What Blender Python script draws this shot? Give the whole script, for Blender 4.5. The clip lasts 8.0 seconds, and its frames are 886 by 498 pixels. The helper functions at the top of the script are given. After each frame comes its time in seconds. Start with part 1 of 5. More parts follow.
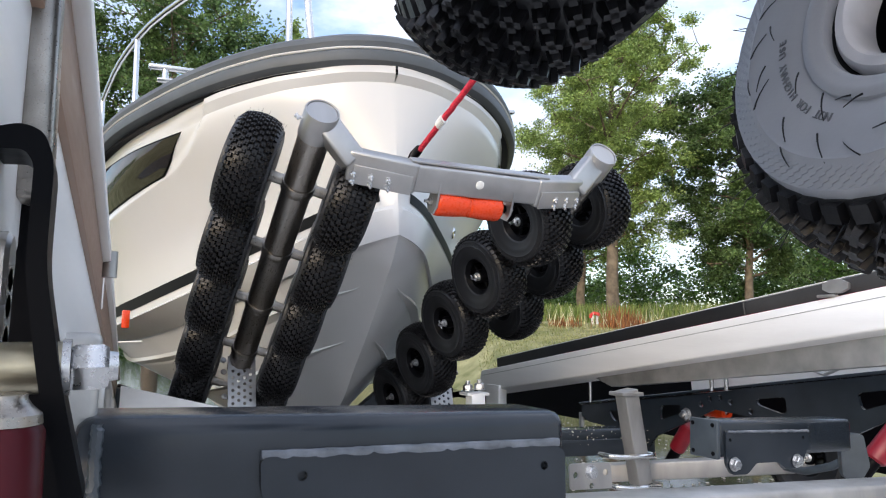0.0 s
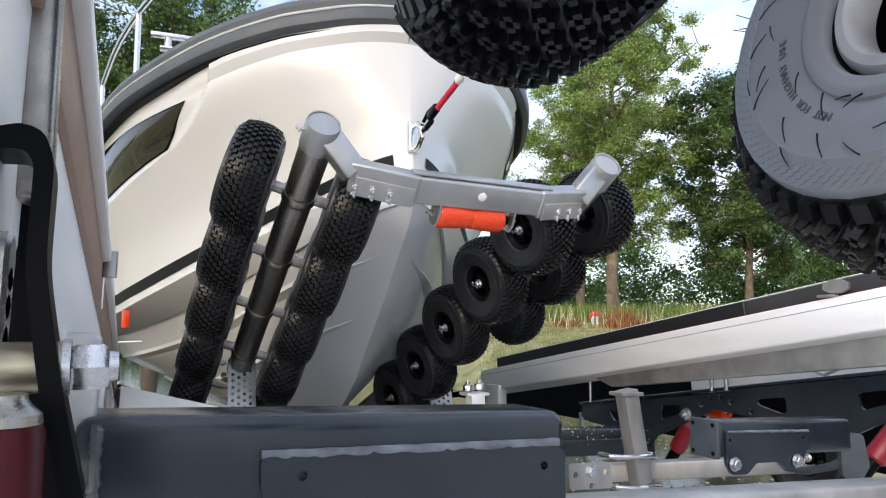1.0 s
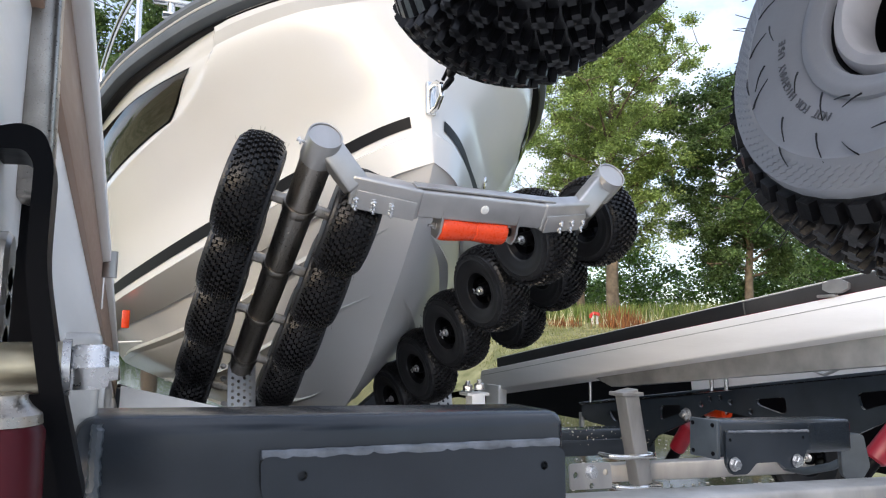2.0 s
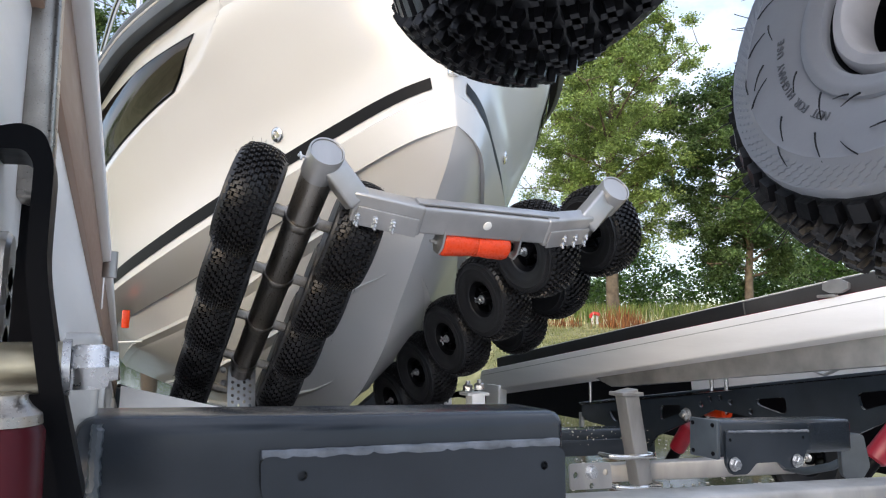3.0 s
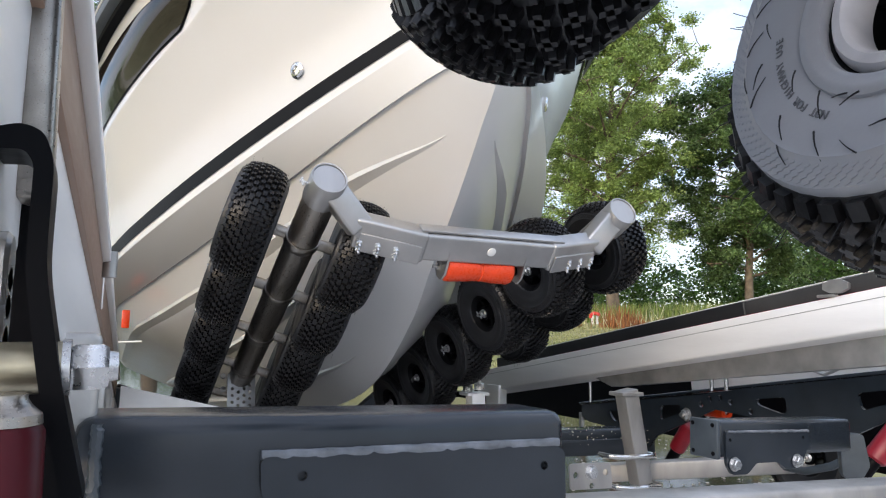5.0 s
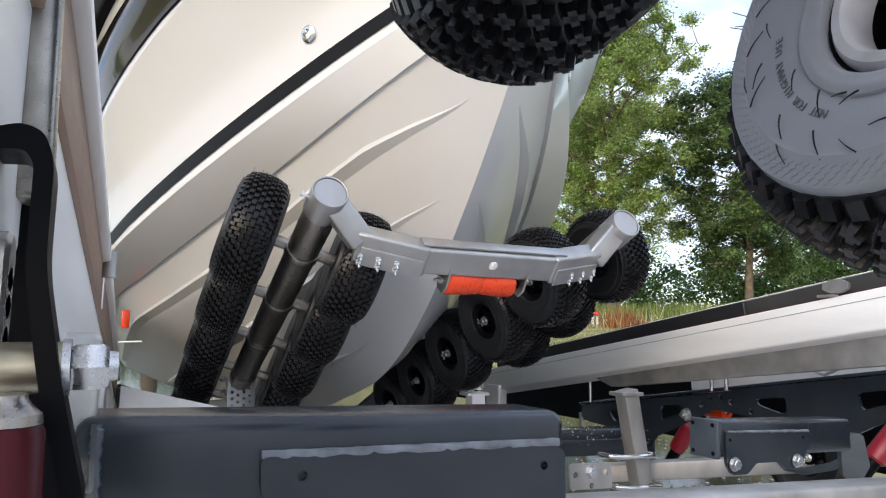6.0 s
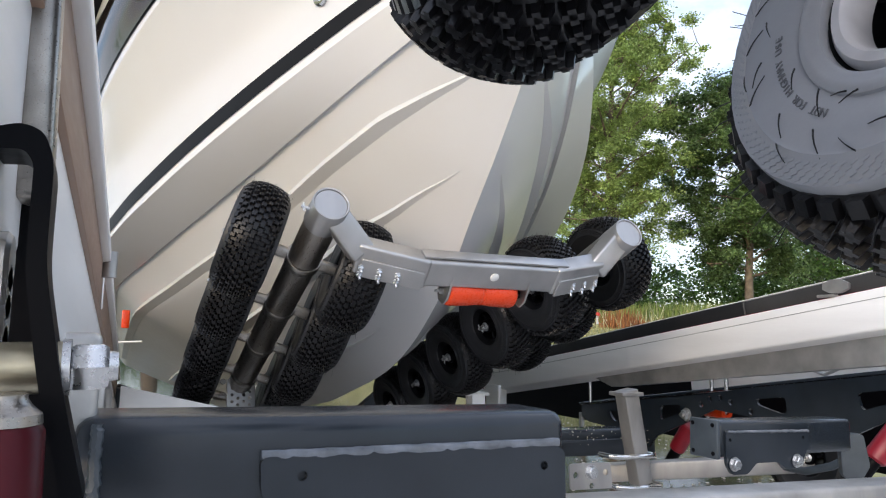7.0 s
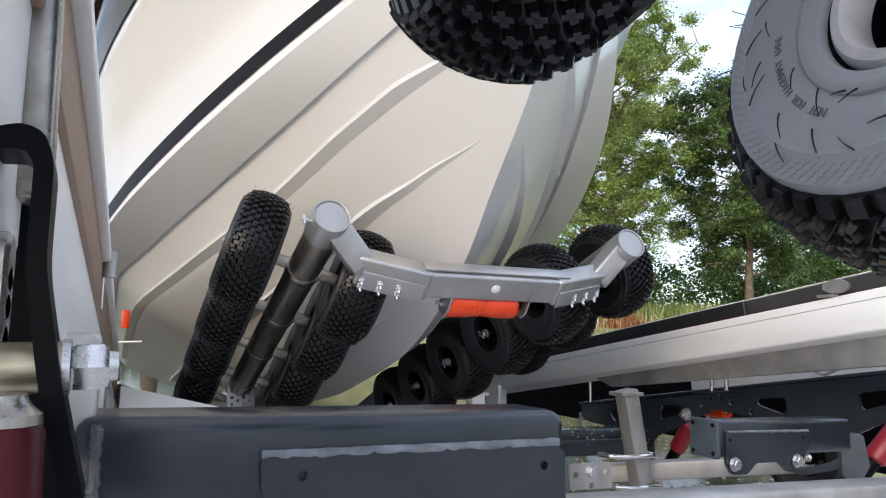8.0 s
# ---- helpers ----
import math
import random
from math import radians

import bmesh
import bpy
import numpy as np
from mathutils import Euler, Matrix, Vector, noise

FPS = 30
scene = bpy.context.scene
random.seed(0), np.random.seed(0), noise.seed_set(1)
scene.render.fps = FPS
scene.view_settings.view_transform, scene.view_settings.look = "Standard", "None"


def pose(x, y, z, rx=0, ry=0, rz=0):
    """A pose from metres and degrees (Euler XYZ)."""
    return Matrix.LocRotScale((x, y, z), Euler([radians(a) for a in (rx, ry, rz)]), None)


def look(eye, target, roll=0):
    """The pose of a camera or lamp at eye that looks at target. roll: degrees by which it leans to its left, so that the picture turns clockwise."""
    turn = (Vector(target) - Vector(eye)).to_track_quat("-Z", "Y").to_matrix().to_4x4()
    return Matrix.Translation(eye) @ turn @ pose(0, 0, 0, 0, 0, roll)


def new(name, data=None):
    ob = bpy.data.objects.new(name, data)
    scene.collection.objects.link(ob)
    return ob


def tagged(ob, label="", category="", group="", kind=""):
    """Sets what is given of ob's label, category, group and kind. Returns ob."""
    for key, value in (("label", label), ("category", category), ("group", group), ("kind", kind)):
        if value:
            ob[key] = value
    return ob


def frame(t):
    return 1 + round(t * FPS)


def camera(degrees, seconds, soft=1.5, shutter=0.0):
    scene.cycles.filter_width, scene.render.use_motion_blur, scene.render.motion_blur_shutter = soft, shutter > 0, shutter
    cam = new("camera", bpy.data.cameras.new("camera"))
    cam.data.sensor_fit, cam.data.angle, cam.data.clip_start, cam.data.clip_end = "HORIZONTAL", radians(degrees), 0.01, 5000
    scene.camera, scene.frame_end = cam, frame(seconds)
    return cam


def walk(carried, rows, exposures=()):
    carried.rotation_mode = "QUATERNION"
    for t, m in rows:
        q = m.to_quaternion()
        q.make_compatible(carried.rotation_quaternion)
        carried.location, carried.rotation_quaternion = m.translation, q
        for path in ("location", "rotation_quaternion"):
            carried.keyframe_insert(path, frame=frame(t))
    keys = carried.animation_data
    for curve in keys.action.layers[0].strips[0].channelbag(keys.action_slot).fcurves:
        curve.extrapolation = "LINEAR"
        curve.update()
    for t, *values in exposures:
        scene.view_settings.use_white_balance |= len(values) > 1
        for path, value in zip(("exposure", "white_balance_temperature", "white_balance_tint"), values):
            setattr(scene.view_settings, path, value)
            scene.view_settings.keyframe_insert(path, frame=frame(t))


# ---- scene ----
cam = camera(63.13, 8.0, 1.15)
CAMPOSE = look((0, 0, 0), (math.sin(radians(24.947)) * math.cos(radians(7.1)), math.cos(radians(24.947)) * math.cos(radians(7.1)), math.sin(radians(7.1))), 1.018)
walk(cam, [(0.0, CAMPOSE), (8.0, CAMPOSE)], [(0.0, 1.0, 6250, 13), (8.0, 1.0, 6250, 13)])

# ---- world and sun ----
world = bpy.data.worlds.new("sky")
scene.world = world
world.use_nodes = True
wn, wl = world.node_tree.nodes, world.node_tree.links
wn.clear()
SUN_EL, SUN_AZ = radians(19), radians(229)
sky = wn.new("ShaderNodeTexSky")
sky.sky_type = "NISHITA"
sky.sun_disc = False
sky.sun_elevation, sky.sun_rotation = SUN_EL, SUN_AZ
sky.air_density, sky.dust_density = 1.0, 1.5
wtc = wn.new("ShaderNodeTexCoord")
wmap = wn.new("ShaderNodeMapping")
wmap.inputs["Scale"].default_value = (1.0, 1.0, 2.2)
wnoise = wn.new("ShaderNodeTexNoise")
wnoise.inputs["Scale"].default_value = 3.2
wnoise.inputs["Detail"].default_value = 9.0
wnoise.inputs["Roughness"].default_value = 0.6
wramp = wn.new("ShaderNodeValToRGB")
wramp.color_ramp.elements[0].position, wramp.color_ramp.elements[1].position = 0.40, 0.62
wmix = wn.new("ShaderNodeMixRGB")
wbg = wn.new("ShaderNodeBackground")
wbg.inputs["Strength"].default_value = 0.15
wout = wn.new("ShaderNodeOutputWorld")
wl.new(wtc.outputs["Generated"], wmap.inputs["Vector"])
wl.new(wmap.outputs["Vector"], wnoise.inputs["Vector"])
wl.new(wnoise.outputs["Fac"], wramp.inputs["Fac"])
wl.new(wramp.outputs["Color"], wmix.inputs["Fac"])
# an overcast sky: about twice as bright overhead as at the horizon
wsep = wn.new("ShaderNodeSeparateXYZ")
wzen = wn.new("ShaderNodeMapRange")
wzen.inputs["To Min"].default_value, wzen.inputs["To Max"].default_value = 0.85, 2.15
wcloud = wn.new("ShaderNodeVectorMath")
wcloud.operation = "SCALE"
wcloud.inputs[0].default_value = (3.45, 3.62, 3.95)
wl.new(wtc.outputs["Generated"], wsep.inputs["Vector"])
wl.new(wsep.outputs["Z"], wzen.inputs["Value"])
wl.new(wzen.outputs["Result"], wcloud.inputs["Scale"])
wl.new(wcloud.outputs["Vector"], wmix.inputs["Color2"])
wl.new(sky.outputs["Color"], wmix.inputs["Color1"])
wl.new(wmix.outputs["Color"], wbg.inputs["Color"])
wl.new(wbg.outputs["Background"], wout.inputs["Surface"])
sun_data = bpy.data.lights.new("sun", "SUN")
sun_data.energy, sun_data.angle, sun_data.color = 0.22, radians(30), (1.0, 0.985, 0.965)
sun = new("sun", sun_data)
sun_dir = Vector((math.sin(SUN_AZ) * math.cos(SUN_EL), math.cos(SUN_AZ) * math.cos(SUN_EL), math.sin(SUN_EL)))
sun.matrix_basis = look(sun_dir * 50, (0, 0, 0))


# ---- materials ----
def material(name, colour, rough=0.5, metal=0.0, vary=0.12, scale=12.0, bump=0.1, bump_scale=120.0, second=None, coat=0.0, stretch=(1, 1, 1), spec=0.5, rand=0.0):
    """A surface with two scales of variation: broad stains in colour and gloss, fine grain in relief."""
    m = bpy.data.materials.new(name)
    m.use_nodes = True
    n, l = m.node_tree.nodes, m.node_tree.links
    b = n["Principled BSDF"]
    b.inputs["Roughness"].default_value, b.inputs["Metallic"].default_value = rough, metal
    b.inputs["Coat Weight"].default_value = coat
    b.inputs["Specular IOR Level"].default_value = spec
    tc = n.new("ShaderNodeTexCoord")
    mp = n.new("ShaderNodeMapping")
    mp.inputs["Scale"].default_value = stretch
    l.new(tc.outputs["Object"], mp.inputs["Vector"])
    big = n.new("ShaderNodeTexNoise")
    big.inputs["Scale"].default_value, big.inputs["Detail"].default_value = scale, 6.0
    l.new(mp.outputs["Vector"], big.inputs["Vector"])
    fine = n.new("ShaderNodeTexNoise")
    fine.inputs["Scale"].default_value, fine.inputs["Detail"].default_value = bump_scale, 4.0
    l.new(mp.outputs["Vector"], fine.inputs["Vector"])
    ramp = n.new("ShaderNodeValToRGB")
    lo = tuple(c * (1 - vary) for c in colour) + (1,)
    hi = (tuple(second) if second else tuple(min(1, c * (1 + vary)) for c in colour)) + (1,)
    ramp.color_ramp.elements[0].color, ramp.color_ramp.elements[1].color = lo, hi
    ramp.color_ramp.elements[0].position, ramp.color_ramp.elements[1].position = 0.32, 0.68
    l.new(big.outputs["Fac"], ramp.inputs["Fac"])
    tint = ramp.outputs["Color"]
    if rand:
        info = n.new("ShaderNodeNewGeometry")
        hsv = n.new("ShaderNodeHueSaturation")
        mr = n.new("ShaderNodeMapRange")
        mr.inputs["To Min"].default_value, mr.inputs["To Max"].default_value = 1 - rand, 1 + rand
        l.new(info.outputs["Random Per Island"], mr.inputs["Value"])
        l.new(mr.outputs["Result"], hsv.inputs["Value"])
        l.new(tint, hsv.inputs["Color"])
        tint = hsv.outputs["Color"]
    l.new(tint, b.inputs["Base Color"])
    rr = n.new("ShaderNodeMapRange")
    rr.inputs["To Min"].default_value, rr.inputs["To Max"].default_value = max(0.02, rough * 0.8), min(1, rough * 1.2)
    l.new(fine.outputs["Fac"], rr.inputs["Value"])
    l.new(rr.outputs["Result"], b.inputs["Roughness"])
    if bump:
        bp = n.new("ShaderNodeBump")
        bp.inputs["Strength"].default_value, bp.inputs["Distance"].default_value = bump, 0.002
        l.new(fine.outputs["Fac"], bp.inputs["Height"])
        l.new(bp.outputs["Normal"], b.inputs["Normal"])
    return m


GELCOAT = material("white_gelcoat", (0.68, 0.675, 0.665), 0.2, vary=0.02, scale=1.6, bump=0.012, bump_scale=30, coat=0.2, spec=0.5, second=(0.645, 0.635, 0.61))
GELGREY = material("grey_gelcoat", (0.80, 0.78, 0.745), 0.14, vary=0.05, scale=2.0, bump=0.02, bump_scale=30, coat=0.4)
RUBBER = material("tyre_rubber", (0.0075, 0.0075, 0.0088), 0.34, vary=0.3, scale=30, bump=0.15, bump_scale=260, spec=0.36)
SIDEWALL = material("tyre_sidewall", (0.012, 0.0125, 0.0145), 0.42, vary=0.2, scale=24, bump=0.05, bump_scale=300, spec=0.5)
BLACKPLASTIC = material("black_plastic", (0.004, 0.004, 0.005), 0.4, vary=0.2, bump=0.08, spec=0.07)
STEEL = material("brushed_steel", (0.46, 0.455, 0.45), 0.38, 0.9, vary=0.12, scale=9, bump=0.12, bump_scale=160, stretch=(1, 1, 0.15))
TUBESTEEL = material("mill_steel_tube", (0.33, 0.305, 0.275), 0.29, 0.92, vary=0.22, scale=7, bump=0.1, bump_scale=150, stretch=(6, 0.4, 6))
STAINLESS = material("polished_stainless", (0.72, 0.71, 0.69), 0.16, 1.0, vary=0.05, scale=20, bump=0.03)
ZINC = material("zinc_plated_bolt", (0.62, 0.62, 0.62), 0.28, 1.0, vary=0.12, scale=60, bump=0.1, bump_scale=300)
ALU = material("aluminium_beam", (0.88, 0.865, 0.84), 0.40, 0.12, vary=0.10, scale=8, bump=0.12, bump_scale=180, stretch=(1, 0.12, 1))
ALUDARK = material("galvanised_steel", (0.46, 0.45, 0.43), 0.42, 0.75, vary=0.25, scale=9, bump=0.2, bump_scale=90)
GALV = material("dull_galvanised_steel", (0.36, 0.35, 0.335), 0.42, 0.4, vary=0.3, scale=9, bump=0.15, bump_scale=110, stretch=(1, 1, 0.3))
BLUE = material("dark_blue_powder_coat", (0.020, 0.026, 0.034), 0.24, vary=0.12, scale=10, bump=0.05, bump_scale=240, coat=0.0, spec=0.5)
ORANGE = material("orange_polyurethane", (0.74, 0.052, 0.002), 0.28, vary=0.06, scale=20, bump=0.06, bump_scale=150, coat=0.2)
DARKRED = material("dark_red_paint", (0.055, 0.003, 0.007), 0.35, vary=0.15, scale=15, bump=0.1, spec=0.2)
# paler copy of tyre_sidewall: dust and sky sheen put into its colour
SHEENWALL = material("sheen_grey_sidewall", (0.31, 0.32, 0.342), 0.42, vary=0.05, scale=24, bump=0.05, bump_scale=300)
RED = material("red_paint", (0.27, 0.010, 0.022), 0.35, vary=0.15, scale=15, bump=0.1)
ROPE = material("red_rope", (0.62, 0.03, 0.06), 0.8, vary=0.35, scale=160, bump=0.6, bump_scale=420)
RUBRAIL = material("grey_rubber_fender", (0.085, 0.095, 0.105), 0.5, vary=0.12, scale=8, bump=0.12, bump_scale=120)
STRIPE = material("black_vinyl_stripe", (0.010, 0.010, 0.011), 0.42, vary=0.1, bump=0.03, spec=0.1)
TINT = material("tinted_glass", (0.018, 0.013, 0.01), 0.06, vary=0.2, scale=2, bump=0.02, bump_scale=8, coat=0.15)
BARK = material("bark", (0.16, 0.125, 0.09), 0.9, vary=0.4, scale=6, bump=0.9, bump_scale=40)
LEAF = material("green_leaves", (0.25, 0.36, 0.10), 0.5, vary=0.3, scale=0.6, bump=0, rand=0.45, second=(0.42, 0.54, 0.18))
LEAFDARK = material("dark_green_leaves", (0.11, 0.19, 0.065), 0.5, vary=0.3, scale=0.6, bump=0, rand=0.5, second=(0.19, 0.29, 0.10))
GRASS = material("grass_blades", (0.22, 0.28, 0.06), 0.7, vary=0.3, scale=0.8, bump=0, rand=0.4, second=(0.48, 0.44, 0.20))
def translucent(m, share=0.4):
    """Leaves pass part of the light that falls on their far side."""
    n, l = m.node_tree.nodes, m.node_tree.links
    b, o = n["Principled BSDF"], n["Material Output"]
    t, x = n.new("ShaderNodeBsdfTranslucent"), n.new("ShaderNodeMixShader")
    x.inputs["Fac"].default_value = share
    l.new(b.inputs["Base Color"].links[0].from_socket, t.inputs["Color"])
    l.new(b.outputs["BSDF"], x.inputs[1])
    l.new(t.outputs["BSDF"], x.inputs[2])
    l.new(x.outputs["Shader"], o.inputs["Surface"])


DRYWEED = material("rusty_dry_weed", (0.30, 0.12, 0.04), 0.8, vary=0.3, scale=2, bump=0, rand=0.4)
REED = material("green_reeds", (0.19, 0.28, 0.06), 0.6, vary=0.3, scale=0.8, bump=0, rand=0.35, second=(0.30, 0.37, 0.10))
YELLOWBLOOM = material("yellow_bloom", (0.5, 0.45, 0.1), 0.7, vary=0.3, scale=3, bump=0, rand=0.4, second=(0.7, 0.7, 0.5))
LEAFMID = material("mid_green_leaves", (0.06, 0.125, 0.025), 0.5, vary=0.3, scale=0.6, bump=0, rand=0.5, second=(0.10, 0.18, 0.035))
for leafy in (LEAF, LEAFDARK, LEAFMID, GRASS, REED):
    translucent(leafy)
REDTOP = material("bright_red_paint", (0.6, 0.02, 0.015), 0.4, vary=0.1, bump=0.05)
EARTH = material("grassy_earth", (0.27, 0.29, 0.09), 0.95, vary=0.4, scale=2.5, bump=0.9, bump_scale=25, second=(0.44, 0.40, 0.20))
# kept pale so that the unseen concrete throws light up at the hull
CONCRETE = material("bounce_concrete", (0.56, 0.545, 0.52), 0.7, vary=0.35, scale=1.5, bump=0.5, bump_scale=50)
WATER = material("brown_water", (0.030, 0.026, 0.019), 0.1, vary=0.3, scale=1.5, bump=0.6, bump_scale=9, spec=0.15)
WHITEPAINT = material("white_paint", (0.78, 0.78, 0.76), 0.45, vary=0.06, bump=0.05)
BRASS = material("passivated_zinc", (0.42, 0.38, 0.28), 0.35, 1.0, vary=0.2, scale=40, bump=0.1)
FOAM = material("floating_debris", (0.5, 0.47, 0.38), 0.8, vary=0.3, scale=50, bump=0.2)


# ---- mesh helpers ----
def finish(name, bm, mat, parent=None, label="", smooth=40, extra=()):
    bmesh.ops.recalc_face_normals(bm, faces=bm.faces)
    me = bpy.data.meshes.new(name)
    bm.to_mesh(me)
    bm.free()
    me.materials.append(mat)
    for e in extra:
        me.materials.append(e)
    if smooth:
        me.shade_smooth()
        me.set_sharp_from_angle(angle=radians(smooth))
    ob = new(name, me)
    if parent is not None:
        ob.parent = parent
    if label:
        ob["label"] = label
    return ob


def part(name, bm, mat, parent, label="", smooth=40):
    """Links a bmesh as one mesh under a thing or a part."""
    return finish(name, bm, mat, parent, label, smooth)


def thing(name, label, category, m=None, group="", kind=""):
    ob = new(name)
    ob.empty_display_size = 0.05
    if m is not None:
        ob.matrix_basis = m
    return tagged(ob, label, category, group, kind)


def box(bm, c, s, bevel=0.0, rot=None, seg=2):
    """A box of size s about c, with rounded edges."""
    r = bmesh.ops.create_cube(bm, size=1.0)
    vs = r["verts"]
    for q in vs:
        q.co = Vector((q.co.x * s[0], q.co.y * s[1], q.co.z * s[2]))
    if bevel:
        es = list({e for q in vs for e in q.link_edges})
        rb = bmesh.ops.bevel(bm, geom=es, offset=bevel, segments=seg, profile=0.5, affect="EDGES")
        vs = list({q for f in rb["faces"] for q in f.verts} | {q for q in vs if q.is_valid})
    m = Matrix.Translation(c) @ (rot.to_4x4() if rot is not None else Matrix())
    bmesh.ops.transform(bm, matrix=m, verts=vs)
    return vs


def lathe(bm, profile, m=None, seg=24, closed=False):
    """Turns a profile of (along X, radius) about the local X axis."""
    rings = []
    m = m or Matrix()
    for a, r in profile:
        if r < 1e-6:
            rings.append([bm.verts.new(m @ Vector((a, 0, 0)))])
        else:
            rings.append([bm.verts.new(m @ Vector((a, r * math.cos(2 * math.pi * i / seg), r * math.sin(2 * math.pi * i / seg)))) for i in range(seg)])
    pairs = list(zip(rings, rings[1:])) + ([(rings[-1], rings[0])] if closed else [])
    for p, q in pairs:
        for i in range(seg):
            j = (i + 1) % seg
            if len(p) == 1 and len(q) > 1:
                bm.faces.new((p[0], q[i], q[j]))
            elif len(q) == 1 and len(p) > 1:
                bm.faces.new((p[i], p[j], q[0]))
            elif len(p) > 1:
                bm.faces.new((p[i], p[j], q[j], q[i]))


def along(p, q):
    """A pose at p whose X axis points to q."""
    d = Vector(q) - Vector(p)
    return Matrix.Translation(p) @ d.to_track_quat("X", "Z").to_matrix().to_4x4()


def rod(bm, p, q, r, seg=16, r2=None, chamfer=0.0):
    n = (Vector(q) - Vector(p)).length
    r2 = r if r2 is None else r2
    c = chamfer
    prof = [(0, 0), (0, r - c), (c, r), (n - c, r2), (n, r2 - c), (n, 0)] if c else [(0, 0), (0, r), (n, r2), (n, 0)]
    lathe(bm, prof, along(p, q), seg)


def pipe(bm, pts, r, seg=10, taper=None):
    """A round bar through points, with closed ends."""
    pts = [Vector(p) for p in pts]
    rings = []
    a = None
    for i, p in enumerate(pts):
        d = (pts[min(i + 1, len(pts) - 1)] - pts[max(i - 1, 0)]).normalized()
        if a is None:
            a = d.orthogonal()
        a = (a - d * a.dot(d)).normalized()
        b = d.cross(a)
        rr = r if taper is None else r + (taper - r) * i / (len(pts) - 1)
        rings.append([bm.verts.new(p + a * (rr * math.cos(2 * math.pi * k / seg)) + b * (rr * math.sin(2 * math.pi * k / seg))) for k in range(seg)])
    for u, w in zip(rings, rings[1:]):
        for k in range(seg):
            bm.faces.new((u[k], u[(k + 1) % seg], w[(k + 1) % seg], w[k]))
    bm.faces.new(rings[0][::-1])
    bm.faces.new(rings[-1])


def prism(bm, outline, thick, m=None, holes=()):
    """A plate: an outline in local XZ given thickness along Y, holes cut by bridging."""
    m = m or Matrix()
    edges = []
    for loop in (outline, *holes):
        vs = [bm.verts.new((x, 0, z)) for x, z in loop]
        edges += [bm.edges.new((vs[i], vs[(i + 1) % len(vs)])) for i in range(len(vs))]
    before = set(bm.faces)
    r = bmesh.ops.triangle_fill(bm, use_beauty=True, edges=edges, normal=(0, -1, 0))
    fs = [f for f in bm.faces if f not in before]
    e = bmesh.ops.extrude_face_region(bm, geom=fs)
    vs = [g for g in e["geom"] if isinstance(g, bmesh.types.BMVert)]
    bmesh.ops.translate(bm, verts=vs, vec=(0, thick, 0))
    allv = list({q for f in fs for q in f.verts} | set(vs))
    bmesh.ops.transform(bm, matrix=m, verts=allv)
    return allv


def circle(cx, cz, r, n=12):
    return [(cx + r * math.cos(2 * math.pi * i / n), cz + r * math.sin(2 * math.pi * i / n)) for i in range(n)]


def bolt(bm, p, d, r=0.01, h=0.008, shank=0.0):
    """A hexagon head on a washer, with a threaded end when shank is given; d is the way it points."""
    m = along(p, Vector(p) + Vector(d))
    lathe(bm, [(0, 0), (0, r * 1.45), (0.002, r * 1.45), (0.002, 0)], m, 18)
    lathe(bm, [(0.002, 0), (0.002, r * 1.1), (h * 0.85, r * 1.1), (h, r * 0.9), (h, 0)], m, 6)
    if shank:
        lathe(bm, [(h, 0), (h, r * 0.55), (h + shank, r * 0.5), (h + shank, 0)], m, 12)

# ---- boat lines, in the boat's own space: x from the centre plane, y aft, z up ----
def curve(ys, vs, y):
    """A monotone smooth curve through (ys, vs)."""
    ys, vs, y = np.asarray(ys, float), np.asarray(vs, float), np.asarray(y, float)
    d = np.diff(vs) / np.diff(ys)
    t = np.zeros(len(ys))
    t[1:-1] = np.where(d[1:] * d[:-1] > 0, 2 * d[1:] * d[:-1] / (d[1:] + d[:-1] + 1e-12), 0)
    t[0], t[-1] = d[0], d[-1]
    i = np.clip(np.searchsorted(ys, y) - 1, 0, len(ys) - 2)
    h = ys[i + 1] - ys[i]
    u = np.clip((y - ys[i]) / h, 0, 1)
    return (vs[i] * (2 * u**3 - 3 * u**2 + 1) + h * t[i] * (u**3 - 2 * u**2 + u) + vs[i + 1] * (3 * u**2 - 2 * u**3) + h * t[i + 1] * (u**3 - u**2))


YEND = 8.6
KEEL = ([2.335, 2.41, 2.49, 2.55, 2.7, 2.885, 3.07, 3.44, 3.7, 4.05, 4.6, 6.0, 8.6], [0.36, 0.267, 0.2, 0.145, 0.017, -0.126, -0.274, -0.453, -0.519, -0.563, -0.615, -0.649, -0.659])
CHINE_H = ([2.335, 2.36, 2.42, 2.5, 2.7, 2.9, 3.15, 3.35, 3.75, 4.2, 5.0, 8.6], [0.0, 0.035, 0.098, 0.152, 0.25, 0.341, 0.443, 0.519, 0.655, 0.787, 0.95, 1.02])
CHINE_Z = ([2.335, 2.42, 2.5, 2.7, 2.9, 3.15, 3.35, 3.75, 4.2, 5.0, 8.6], [0.36, 0.332, 0.310, 0.262, 0.211, 0.153, 0.112, 0.050, 0.003, -0.04, -0.09])
UPPER_H = ([2.345, 2.365, 2.45, 2.65, 2.8, 3.0, 3.15, 3.45, 3.8, 4.0, 4.5, 5.0, 8.6], [0.0, 0.035, 0.128, 0.268, 0.368, 0.487, 0.568, 0.706, 0.838, 0.901, 1.016, 1.079, 1.129])
UPPER_Z = ([2.345, 2.45, 2.65, 2.8, 3.0, 3.15, 3.45, 3.8, 4.0, 4.5, 5.0, 8.6], [0.47, 0.435, 0.374, 0.326, 0.268, 0.229, 0.166, 0.108, 0.082, 0.032, 0.005, -0.01])
